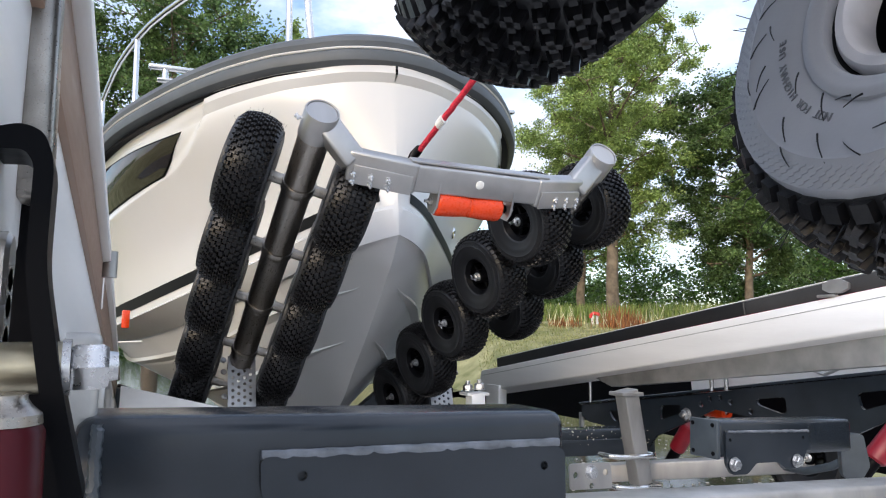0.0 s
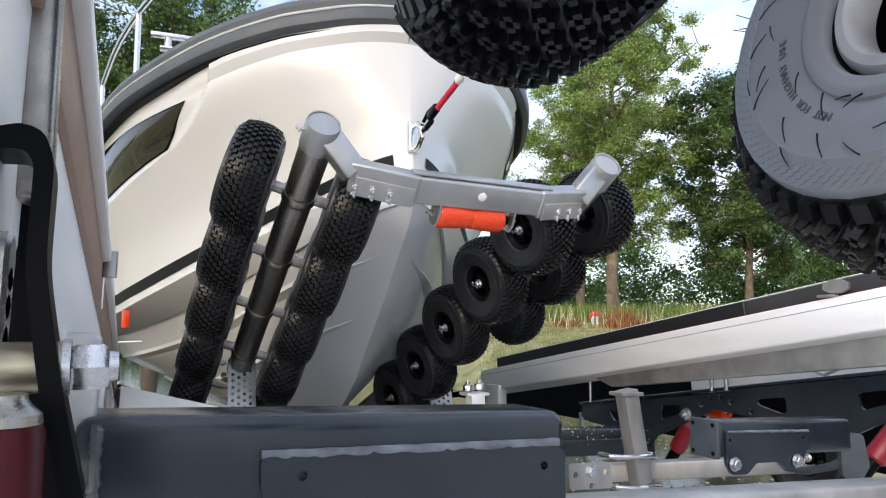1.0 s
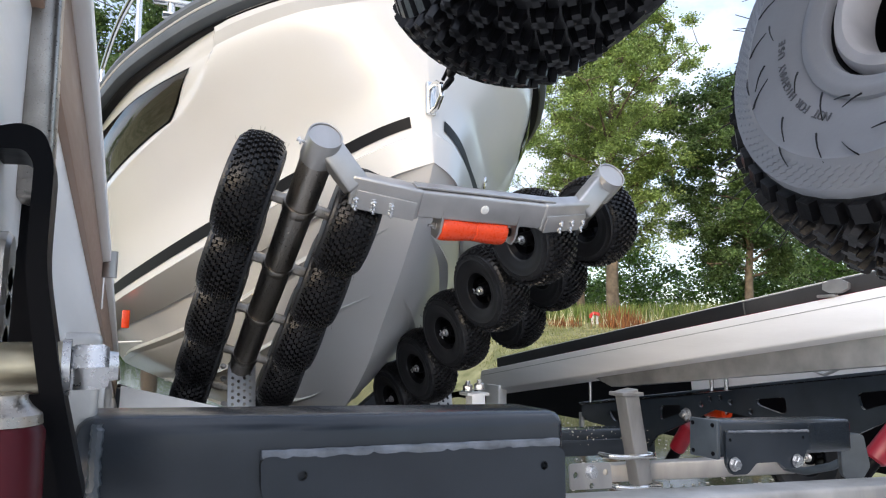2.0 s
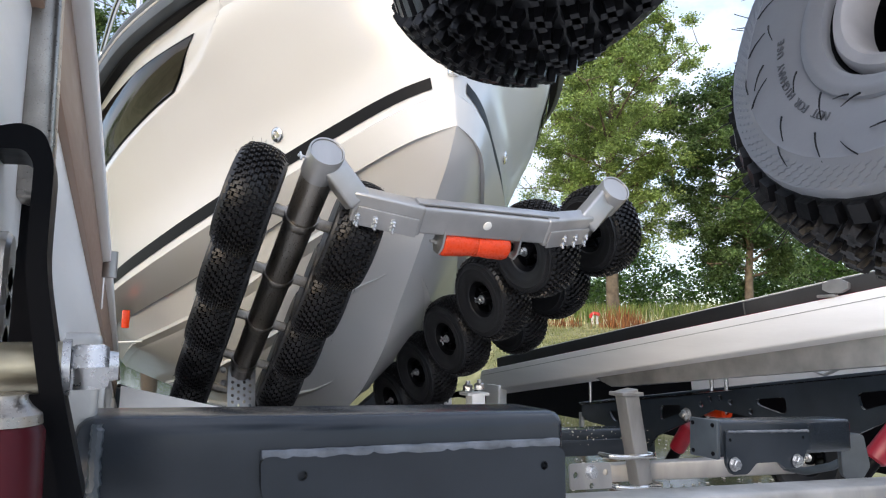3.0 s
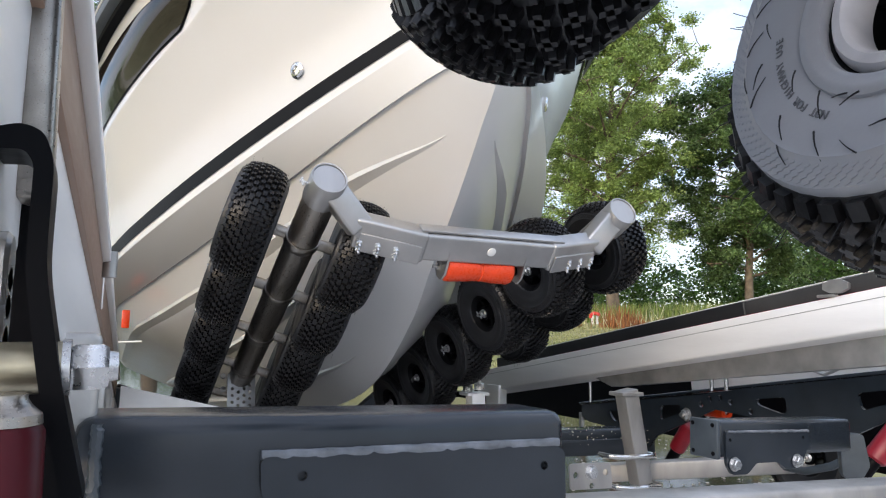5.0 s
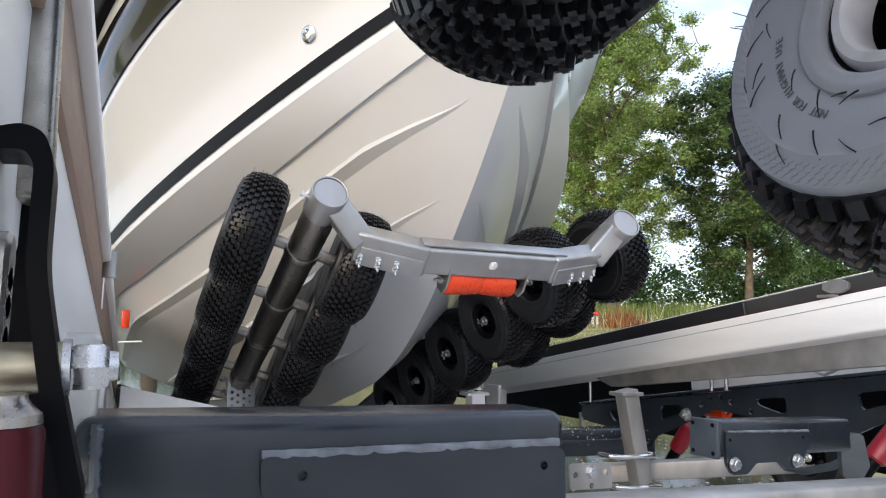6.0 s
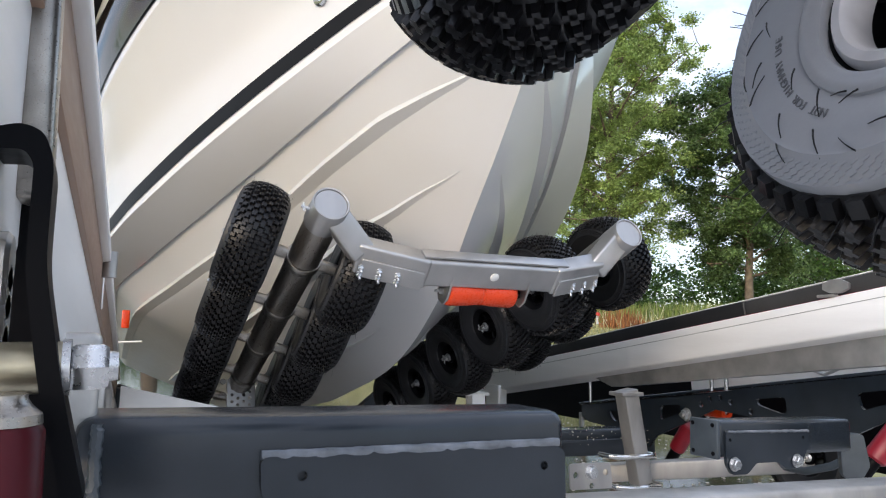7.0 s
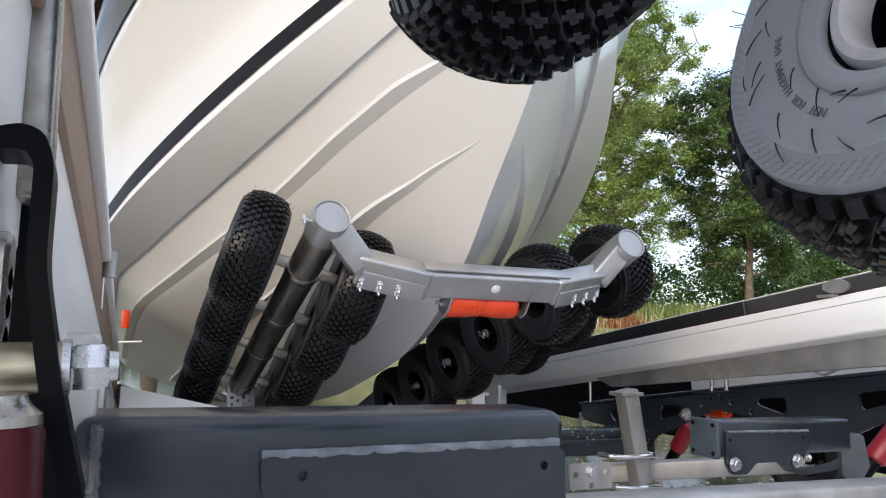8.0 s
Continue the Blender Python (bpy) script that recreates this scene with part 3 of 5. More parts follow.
def build_cradle():
    cr = thing("wheel_cradle", "steel tube cradle with rows of pneumatic wheels and an orange roller", "boat cradle", pose(*PIV, -32.29))
    for sg in (-1, 1):
        sag = 0.02 if sg < 0 else -0.035
        bm = bmesh.new()
        rod(bm, (sg * TX, TY + 0.002, TZ), (sg * TX, -0.42, TZ - sag), 0.0435, 40)
        tube = part("tube", bm, TUBESTEEL, cr, "bare mill-finish steel tube")
        bm = bmesh.new()
        lathe(bm, [(0.004, 0), (0.004, 0.0395), (0.0055, 0.0405), (0.001, 0.0412), (0.0, 0.0425), (0.0, 0.0445), (0.003, 0.0458), (0.085, 0.0465), (0.088, 0.0435)], along((sg * TX, TY - 0.004, TZ), (sg * TX, TY + 1, TZ)), 40)
        part("end_cap", bm, STEEL, tube, "brushed steel end sleeve with a flat cap")
        for k in range(5):
            y = (-1.41 + 0.311 * k) if sg > 0 else (-1.418 + 0.284 * k)
            a = Vector((sg * math.cos(LEAN), 0, math.sin(LEAN)))
            c = Vector((sg * TX, y, TZ - sag * (y - TY) / 1.26))
            if k < 4:
                bm = bmesh.new()
                lathe(bm, [(-0.016, 0.0445), (-0.016, 0.048), (-0.014, 0.049), (0.014, 0.049), (0.016, 0.048), (0.016, 0.0445)], along(c, c + Vector((0, 1, 0))), 36, closed=True)
                part("collar", bm, TUBESTEEL, tube, "welded steel collar")
            bm = bmesh.new()
            rod(bm, c - a * 0.175, c + a * 0.175, 0.0125, 14)
            for e in (-1, 1):
                rod(bm, c + a * 0.04 * e, c + a * 0.098 * e, 0.0165, 16)
            part("axle", bm, TUBESTEEL, cr, "steel stub axle")
            for e in ((-1,) if sg > 0 and k > 2 else (-1, 1)):
                o = c + a * 0.146 * e
                rot = a.to_track_quat("X", "Z").to_matrix().to_4x4()
                add_wheel(cr, Matrix.Translation(o) @ rot @ pose(0, 0, 0, 37 * k + 50 * e))
        # perforated mounting plate below the tube
        bm = bmesh.new()
        hol = [circle(-0.032 + 0.021 * i, -0.09 + 0.024 * j + (0.012 if i % 2 else 0), 0.0062, 8) for i in range(4) for j in range(7)]
        prism(bm, [(-0.05, -0.12), (0.05, -0.12), (0.05, 0.085), (0.03, 0.10), (-0.03, 0.10), (-0.05, 0.085)], 0.006, pose(sg * TX, -0.47, -0.215, 15) if sg < 0 else pose(TX - 0.05, -0.36, -0.30, 15), hol)
        for dz in ((-0.08, 0.02, 0.07) if sg < 0 else ()):
            bolt(bm, Vector((sg * TX - 0.062, -0.46, -0.20 + dz)), (0, -1, 0), 0.008, 0.008)
        part("perforated_plate", bm, STEEL, cr, "zinc-plated perforated mounting plate")
        # small bleed screw on the outside of the tube end
        bm = bmesh.new()
        rod(bm, (sg * (TX + 0.042), TY + 0.03, TZ), (sg * (TX + 0.066), TY + 0.03, TZ + 0.006), 0.004, 10)
        rod(bm, (sg * (TX + 0.058), TY + 0.03, TZ - 0.008), (sg * (TX + 0.058), TY + 0.03, TZ + 0.016), 0.003, 8)
        part("clamp_screw", bm, ZINC, tube)
    # cross bar in five lengths, dropped in the middle; its own space: X across, Y down the visible face, Z into the bar
    B = pose(0, -1.631, -0.262, -26.6)

    def bar_part(name, bm, mat, parent, label=""):
        ob = part(name, bm, mat, parent, label)
        ob.matrix_basis = (parent.matrix_basis.inverted() if parent is not cr else Matrix()) @ B
        return ob
    bm = bmesh.new()
    square_tube(bm, (-0.20, 0, 0.026), (0.20, 0, 0.026), 0.076, 0.052, bevel=0.008)
    bar = bar_part("crossbar", bm, STEEL, cr, "brushed steel square tube cross bar")
    bm = bmesh.new()
    box(bm, (0.01, -0.043, 0.030), (0.43, 0.006, 0.034), 0.0015)
    bar_part("wear_strip", bm, STEEL, bar)
    bm = bmesh.new()
    lathe(bm, [(-0.004, 0), (-0.004, 0.0125), (0.0015, 0.0125), (0.0025, 0.0105), (0.0025, 0)], along((0, -0.004, 0), (0, -0.004, -1)), 20)
    bar_part("bore_plug", bm, WHITEPAINT, bar, "pale plug in the bar's bore")
    for sg in (-1, 1):
        bm = bmesh.new()
        square_tube(bm, (sg * 0.182, 0.002, 0.022), (sg * 0.362, 0.000, 0.074), 0.084, 0.056, bevel=0.008)
        arm = bar_part("elbow_arm", bm, STEEL, cr, "folded steel elbow")
        bm = bmesh.new()
        square_tube(bm, (sg * 0.348, -0.006, 0.064), (sg * 0.43, -0.085, 0.1145), 0.066, 0.056, bevel=0.008, up=(sg * 0.2, 0.3, 1))
        bar_part("upright_arm", bm, STEEL, arm)
        for k in range(3):
            bx = 0.262 + 0.045 * k
            for dy in (0.016, 0.036):
                bm = bmesh.new()
                bolt(bm, (sg * bx, dy, -0.008 + 0.29 * (bx - 0.182)), (0, 0.45, -0.9), 0.0072, 0.010, 0.008)
                bar_part("bolt", bm, ZINC, arm, "zinc bolt with a locknut")
        bm = bmesh.new()
        square_tube(bm, (sg * 0.20, 0.020, -0.004), (sg * 0.355, 0.018, 0.040), 0.052, 0.006, bevel=0.002)
        bar_part("clamp_plate", bm, STEEL, arm)
        bm = bmesh.new()
        prism(bm, [(-0.03, 0.035), (-0.03, 0.0), (0.07, -0.012), (0.095, 0.0), (0.10, 0.03), (0.085, 0.05)], 0.006, Matrix.Translation((sg * 0.116 + 0.003, 0.0, 0.004)) @ pose(0, 0, 0, 0, 0, 90))
        bolt(bm, (sg * 0.12, 0.068, 0.027), (sg, 0, 0), 0.009, 0.010, 0.010)
        bar_part("roller_bracket", bm, STEEL, bar, "steel roller bracket")
    bm = bmesh.new()
    lathe(bm, [(-0.104, 0.012), (-0.104, 0.030), (-0.099, 0.036), (-0.09, 0.0385), (-0.04, 0.0368), (-0.014, 0.034), (-0.005, 0.034), (-0.003, 0.0315), (0.003, 0.0315), (0.005, 0.034), (0.014, 0.034), (0.04, 0.0368), (0.09, 0.0385), (0.099, 0.036), (0.104, 0.030), (0.104, 0.012)], pose(-0.01, 0.068, 0.027), 36, closed=True)
    bar_part("keel_roller", bm, ORANGE, cr, "orange polyurethane keel roller")
    bm = bmesh.new()
    rod(bm, (-0.112, 0.068, 0.027), (0.112, 0.068, 0.027), 0.0125, 14)
    bar_part("roller_pin", bm, BLACKPLASTIC, cr)
    return cr


cradle = build_cradle()

# ---- trailer frame ----
SL = math.tan(radians(8.2))
AX = math.tan(radians(2.0))


def frame_pt(x, y, z):
    """A point given by its offsets from the trailer's axis, which falls aft and bears slightly aside."""
    return Vector((x, y, z - SL * y))


def left_pt(x, y, z):
    return Vector((x + AX * y, y, z - SL * y))


def plate_x(bm, outline, x, thick, holes=()):
    """A plate that stands along the trailer; outline in (y, z)."""
    prism(bm, outline, thick, Matrix.Translation((x, 0, 0)) @ Matrix(((0, -1, 0, 0), (1, 0, 0, 0), (0, 0, 1, 0), (0, 0, 0, 1))), holes)


def rounded(pts, r=0.008, n=4):
    """Rounds the corners of an outline."""
    out = []
    pts = [Vector(p) for p in pts]
    for i, p in enumerate(pts):
        a, b = pts[i - 1], pts[(i + 1) % len(pts)]
        u, w = (a - p), (b - p)
        k = min(r, u.length * 0.45, w.length * 0.45)
        s, e = p + u.normalized() * k, p + w.normalized() * k
        for j in range(n + 1):
            t = j / n
            q = s * (1 - t) ** 2 + p * 2 * t * (1 - t) + e * t * t
            out.append((q.x, q.y))
    return out


BEAM_END = Vector((1.930, 3.636, -0.233)).y


def build_right_beam():
    beam = thing("trailer_side_beam", "pale aluminium trailer side beam with a black rubber rail", "trailer beam")
    bm = bmesh.new()
    square_tube(bm, frame_pt(1.975, -0.7, 0.280), frame_pt(1.975, BEAM_END, 0.280), 0.09, 0.125, bevel=0.007, up=(0.27, 0, 1))
    part("beam", bm, ALU, beam)
    bm = bmesh.new()
    square_tube(bm, frame_pt(1.9395, -0.7, 0.322), frame_pt(1.9395, BEAM_END - 0.02, 0.322), 0.0012, 0.0022, bevel=0)
    part("seam", bm, ALUDARK, beam, "fine extrusion groove")
    bm = bmesh.new()
    square_tube(bm, frame_pt(1.995, 1.80, 0.378), frame_pt(1.995, BEAM_END - 0.12, 0.378), 0.04, 0.058, bevel=0.006)
    part("rubber_rail", bm, RAILBLACK, beam, "black rubber guide rail")
    bm = bmesh.new()
    square_tube(bm, frame_pt(1.996, -0.7, 0.376), frame_pt(1.996, 1.80, 0.376), 0.036, 0.056, bevel=0.004)
    part("rail_profile", bm, DARKGREY, beam, "bare grey rail profile ahead of the rubber")
    bm = bmesh.new()
    square_tube(bm, frame_pt(1.972, -0.7, 0.352), frame_pt(1.972, 2.9, 0.352), 0.012, 0.006, bevel=0.001)
    part("red_line", bm, RED, beam, "thin red sealing strip")
    bm = bmesh.new()
    square_tube(bm, frame_pt(1.998, -0.7, 0.4085), frame_pt(1.998, BEAM_END - 0.15, 0.4085), 0.03, 0.004, bevel=0.001)
    part("rail_edge", bm, ALU, beam)
    bm = bmesh.new()
    plate_x(bm, [(-0.7, 0.222 + 0.7 * SL), (-0.7, 0.118 + 0.7 * SL), (1.28, 0.137 - 1.28 * SL), (2.50, 0.172 - 2.5 * SL), (2.62, 0.222 - 2.62 * SL)], 2.03, 0.07)
    part("lower_channel", bm, ALUDARK, beam, "dull galvanised channel under the beam")
    # lock plate on the rail
    bm = bmesh.new()
    c = Vector((1.955, 1.435, 0.173))
    prism(bm, [(0.045 * math.cos(radians(22.5 + 45 * k)), 0.022 * math.sin(radians(22.5 + 45 * k))) for k in range(8)], 0.012, Matrix.Translation(c) @ pose(0, 0, 0, 8, 0, 90))
    box(bm, c + Vector((-0.005, 0.03, -0.026)), (0.02, 0.06, 0.008), 0.002)
    part("lock_plate", bm, ALUDARK, beam, "small octagonal steel catch")
    # bracket and bolts at the aft end
    bm = bmesh.new()
    box(bm, (1.375, 2.621, -0.273), (0.06, 0.06, 0.12), 0.004)
    box(bm, (1.376, 2.635, -0.218), (0.10, 0.08, 0.012), 0.003)
    box(bm, (1.930, 3.440, -0.319), (0.05, 0.14, 0.16), 0.004)
    part("end_bracket", bm, ALU, beam, "folded pale end bracket")
    for p in ((1.343, 2.627, -0.206), (1.384, 2.607, -0.200)):
        bm = bmesh.new()
        bolt(bm, p, (0, 0, 1), 0.018, 0.026, 0.014)
        part("bolt", bm, ZINC, beam, "large zinc bolt")
    # leg below the beam, with clamps
    leg = thing("stand_leg", "square galvanised leg clamped to the axle tube", "trailer leg")
    bm = bmesh.new()
    square_tube(bm, (1.734, 2.129, -0.172), (1.806, 2.142, -0.509), 0.062, 0.062, bevel=0.005, up=(0, 1, 0))
    part("post", bm, GALV, leg)
    bm = bmesh.new()
    box(bm, (1.735, 2.130, -0.186), (0.095, 0.08, 0.014), 0.003)
    part("top_plate", bm, GALV, leg)
    for py in (803, 856):
        bm = bmesh.new()
        c = Vector((1.776, 2.141, -0.401) if py == 803 else (1.806, 2.142, -0.509))
        pipe(bm, [c + Vector((-0.13, 0.03, 0.0)), c + Vector((-0.13, -0.03, 0.0)), c + Vector((-0.10, -0.055, 0)), c + Vector((0.04, -0.055, -0.004)), c + Vector((0.065, -0.03, -0.004)), c + Vector((0.065, 0.04, -0.004))], 0.0095, 10)
        part("u_clamp", bm, STAINLESS, leg, "bent steel clamp bar")
    bm = bmesh.new()
    square_tube(bm, (1.709, 2.330, -0.499), (2.306, 1.818, -0.409), 0.07, 0.064, bevel=0.006)
    tube = finish("axle_tube", bm, GALV)
    tagged(tube, "square galvanised axle tube above the water", "axle")
    plate = thing("hole_plate", "perforated steel end plate on the axle tube", "plate")
    bm = bmesh.new()
    o = [(1.291, -0.366), (1.442, -0.368), (1.450, -0.446), (1.295, -0.442)]
    hl = [circle(*(1.314, -0.400), 0.010), circle(*(1.424, -0.397), 0.010), circle(*(1.373, -0.434), 0.010)]
    prism(bm, rounded(o, 0.01), 0.006, Matrix.Translation((0, 1.85, 0)), hl)
    part("steel_plate", bm, GALV, plate)
    bm = bmesh.new()
    bolt(bm, Vector((1.370, -0.394)).to_3d().xzy + Vector((0, 1.85, 0)), (0, -1, 0), 0.016, 0.016)
    part("bolt", bm, ZINC, plate)


def build_arms():
    # the near arm
    arm = thing("swing_arm", "dark blue powder-coated arm with a welded bracket plate", "trailer arm")
    bm = bmesh.new()
    square_tube(bm, (-0.02, 0.85, -0.143), (0.548, 0.85, -0.150), 0.12, 0.122, bevel=0.019)
    part("arm_tube", bm, BLUE, arm)
    bm = bmesh.new()
    y0 = 0.782
    o = [(0.158, -0.128), (0.175, -0.125), (0.526, -0.130), (0.539, -0.138), (0.540, -0.208), (0.522, -0.247), (0.197, -0.215), (0.160, -0.167)]
    prism(bm, rounded(o, 0.012), 0.008, Matrix.Translation((0, y0, 0)), [circle(*(0.203, -0.148), 0.0055), circle(*(0.508, -0.154), 0.0055)])
    br = part("bracket_plate", bm, BLUE, arm, "welded bracket plate with two holes")
    # uneven weld bead along the bracket's upper edge, coloured pale for the ledge's highlight
    bm = bmesh.new()
    rnd = random.Random(5)
    a, b = Vector((0.159, 0.785, -0.125)), Vector((0.531, 0.785, -0.127))
    n = 45
    pts = [a.lerp(b, i / n) + Vector((0, rnd.uniform(-0.0008, 0.0008), rnd.uniform(-0.0004, 0.0004))) for i in range(n + 1)]
    rings = []
    for i, p in enumerate(pts):
        r = 0.0042 * rnd.uniform(0.93, 1.07)
        rings.append([bm.verts.new(p + Vector((0, math.cos(k * math.pi / 4) * r, math.sin(k * math.pi / 4) * r * 1.25))) for k in range(8)])
    for u, w in zip(rings, rings[1:]):
        for k in range(8):
            bm.faces.new((u[k], u[(k + 1) % 8], w[(k + 1) % 8], w[k]))
    part("weld_bead", bm, WELD, br, "painted weld bead, the ledge's highlight put into its pale colour")
    # vertical weld at the arm's root
    bm = bmesh.new()
    rings = []
    for i in range(60):
        c = Vector((0.001 + rnd.uniform(-0.0012, 0.0012), 0.789, -0.088 - i * 0.003))
        r = 0.0055 * rnd.uniform(0.8, 1.2)
        rings.append([bm.verts.new(c + Vector((math.cos(k * math.pi / 4) * r, math.sin(k * math.pi / 4) * r, 0))) for k in range(8)])
    for u, w in zip(rings, rings[1:]):
        for k in range(8):
            bm.faces.new((u[k], u[(k + 1) % 8], w[(k + 1) % 8], w[k]))
    part("root_weld", bm, BLUEGREY, arm)
    bm = bmesh.new()
    square_tube(bm, (-0.055, 0.86, -0.20), (-0.055, 0.86, 0.0), 0.11, 0.09, bevel=0.008, up=(0, 1, 0))
    part("root_block", bm, ALUDARK, arm, "grey galvanised root block")

    # its counterpart on the other side
    arm2 = thing("swing_arm", "dark blue arm tube with a bolted end plate over the water", "trailer arm")
    d = 1.88
    p, q = Vector((1.381, 1.390, -0.233)), Vector((1.881, 1.403, -0.243))
    bm = bmesh.new()
    square_tube(bm, p, q, 0.085, 0.088, bevel=0.011)
    part("arm_tube", bm, BLUE, arm2)
    x = (q - p).normalized()
    bm = bmesh.new()
    square_tube(bm, p - x * 0.012, p + x * 0.001, 0.09, 0.094, bevel=0.004)
    pl = part("end_plate", bm, BLUEGREY, arm2, "grey-blue end plate, four black discs as the shade of bolt holes")
    up = Vector((0, 0, 1))
    yy = up.cross(x)
    # black discs on the uncut plate give the dark inside of bolt holes
    for a in (-1, 1):
        for b in (-1, 1):
            bm = bmesh.new()
            c = p - x * 0.0125 + yy * a * 0.032 + up * b * 0.034
            lathe(bm, [(0, 0), (0, 0.0055), (0.0012, 0.0055), (0.0012, 0)], along(c, c - x), 12)
            part("hole_disc", bm, BLACKPLASTIC, pl)
    bm = bmesh.new()
    c0, c1 = Vector((1.402, 1.340, -0.261)), Vector((1.687, 1.342, -0.268))
    xx = (c1 - c0).normalized()
    pm = Matrix.Translation(c0) @ Matrix((xx, xx.cross(Vector((0, 0, -1))).normalized(), Vector((0, 0, 1)))).transposed().to_4x4()
    L = (c1 - c0).length
    o = [(-0.008, 0.046), (L, 0.046), (L, 0.012), (L - 0.03, -0.042), (L * 0.70, -0.05), (L * 0.60, -0.030), (L * 0.33, -0.030), (L * 0.22, -0.056), (0.01, -0.056), (-0.008, -0.03)]
    prism(bm, rounded(o, 0.008), 0.008, pm, [circle(0.006, 0.028, 0.0045), circle(L - 0.02, 0.030, 0.0045)])
    b2 = part("bracket_plate", bm, BLUE, arm2, "welded bracket plate")
    for u, zz in ((0.016, -0.030), (L - 0.05, -0.028)):
        bm = bmesh.new()
        bolt(bm, pm @ Vector((u, -0.002, zz)), -(pm.to_3x3() @ Vector((0, 1, 0))), 0.012, 0.014)
        part("bolt", bm, ZINC, b2, "bright zinc hexagon bolt")
    bm = bmesh.new()
    rings = []
    for i in range(60):
        c = pm @ Vector((-0.006 + (L + 0.004) * i / 59, -0.001, 0.047 + rnd.uniform(-0.001, 0.001)))
        r = 0.0034 * rnd.uniform(0.7, 1.25)
        rings.append([bm.verts.new(c + Vector((0, math.cos(k * math.pi / 4) * r, math.sin(k * math.pi / 4) * r))) for k in range(8)])
    for u, w in zip(rings, rings[1:]):
        for k in range(8):
            bm.faces.new((u[k], u[(k + 1) % 8], w[(k + 1) % 8], w[k]))
    part("weld_bead", bm, WELD, b2)

    # a third arm further aft
    arm3 = thing("swing_arm", "dark blue arm tube further aft, spattered with water", "trailer arm")
    bm = bmesh.new()
    square_tube(bm, (1.798, 2.782, -0.448), (2.297, 2.659, -0.435), 0.115, 0.112, bevel=0.011)
    part("arm_tube", bm, BLUE, arm3)
    bm = bmesh.new()
    square_tube(bm, (1.743, 2.698, -0.463), (2.144, 2.599, -0.455), 0.01, 0.07, bevel=0.004)
    part("bracket_plate", bm, BLUE, arm3)

    # perforated long plate of the suspension
    lever = thing("suspension_lever", "long dark blue lever plate with cut-outs", "trailer lever")
    bm = bmesh.new()
    XL = 2.25
    o = [(3.097, -0.323), (2.322, -0.215), (2.056, -0.169), (1.500, -0.089), (1.373, -0.069), (1.380, -0.184), (1.508, -0.237), (1.612, -0.291), (1.644, -0.332), (1.771, -0.349), (1.981, -0.276), (2.207, -0.262), (2.342, -0.321), (2.548, -0.409), (2.605, -0.466), (2.760, -0.487), (2.799, -0.409), (3.041, -0.399), (3.098, -0.374)]
    h = [
        rounded([(2.882, -0.331), (2.716, -0.312), (2.686, -0.355), (2.840, -0.377)], 0.02),
        rounded([(2.519, -0.274), (2.395, -0.259), (2.396, -0.294), (2.521, -0.338)], 0.02),
        rounded([(2.001, -0.205), (1.868, -0.186), (1.864, -0.242), (1.893, -0.247), (1.992, -0.225)], 0.02),
        rounded([(1.594, -0.152), (1.489, -0.134), (1.474, -0.171), (1.578, -0.208)], 0.02),
    ]
    h += [circle(*c, 0.012, 10) for c in ((2.279, -0.248), (2.229, -0.222), (2.175, -0.213), (2.122, -0.226), (2.025, -0.253))]
    plate_x(bm, o, XL, 0.012, h)
    part("lever_plate", bm, BLUE, lever)
    bm = bmesh.new()
    square_tube(bm, (2.270, 3.124, -0.317), (2.270, 1.385, -0.063), 0.06, 0.012, bevel=0.004)
    part("flange", bm, BLUE, lever)
    bm = bmesh.new()
    bolt(bm, (2.235, 2.357, -0.297), (-1, 0, 0), 0.019, 0.02, 0.012)
    part("bolt", bm, ZINC, lever)
    # orange rollers behind the lever
    for p in ((2.360, 2.315, -0.282),):
        r = thing("side_roller", "orange side roller half hidden behind the lever plate", "roller", Matrix.Translation(p), group="side rollers")
        bm = bmesh.new()
        lathe(bm, [(-0.07, 0.01), (-0.07, 0.026), (-0.06, 0.03), (0, 0.026), (0.06, 0.03), (0.07, 0.026), (0.07, 0.01)], pose(0, 0, 0, 0, 0, 80), 24, closed=True)
        part("roller_body", bm, ORANGE, r)
        bm = bmesh.new()
        for k in (-0.05, 0.05):
            rod(bm, (0, k, -0.06), (0, k, 0.01), 0.008, 10)
        part("pin", bm, ZINC, r)
    # red dampers
    for a, b in (((2.300, 2.489, -0.459), (2.300, 2.404, -0.346)), ((2.153, 1.491, -0.345), (2.231, 1.438, -0.223))):
        dmp = thing("damper", "red suspension damper with a black sleeve", "damper", group="dampers")
        bm = bmesh.new()
        rod(bm, a, b, 0.034, 24, chamfer=0.006)
        part("damper_body", bm, RED, dmp)
        bm = bmesh.new()
        e = Vector(a) - (Vector(b) - Vector(a)) * 0.7
        rod(bm, e, a, 0.024, 20)
        part("rod_sleeve", bm, BLACKPLASTIC, dmp)
    # lower wheels of the suspension, half sunk
    for p, rz in (((2.305, 1.816, -0.397), 14), ((2.847, 2.441, -0.306), 14)):
        w = thing("support_wheel", "black pneumatic support wheel low over the water", "wheel", Matrix.Translation(p) @ pose(0, 0, 0, 0, 8, rz), group="low wheels")
        add_wheel(w, pose(0, 0, 0))
    hose = thing("hydraulic_hose", "grey flexible hose looping beside the axle tube", "hose")
    bm = bmesh.new()
    pipe(bm, [(2.19, 1.56, -0.335), (2.15, 1.63, -0.385), (2.14, 1.72, -0.415), (2.17, 1.82, -0.42), (2.23, 1.91, -0.40), (2.30, 1.97, -0.37)], 0.013, 12)
    part("hose_line", bm, BLUEGREY, hose)
    # bright cast foot
    ft = thing("strut_foot", "pale cast aluminium strut foot", "strut")
    bm = bmesh.new()
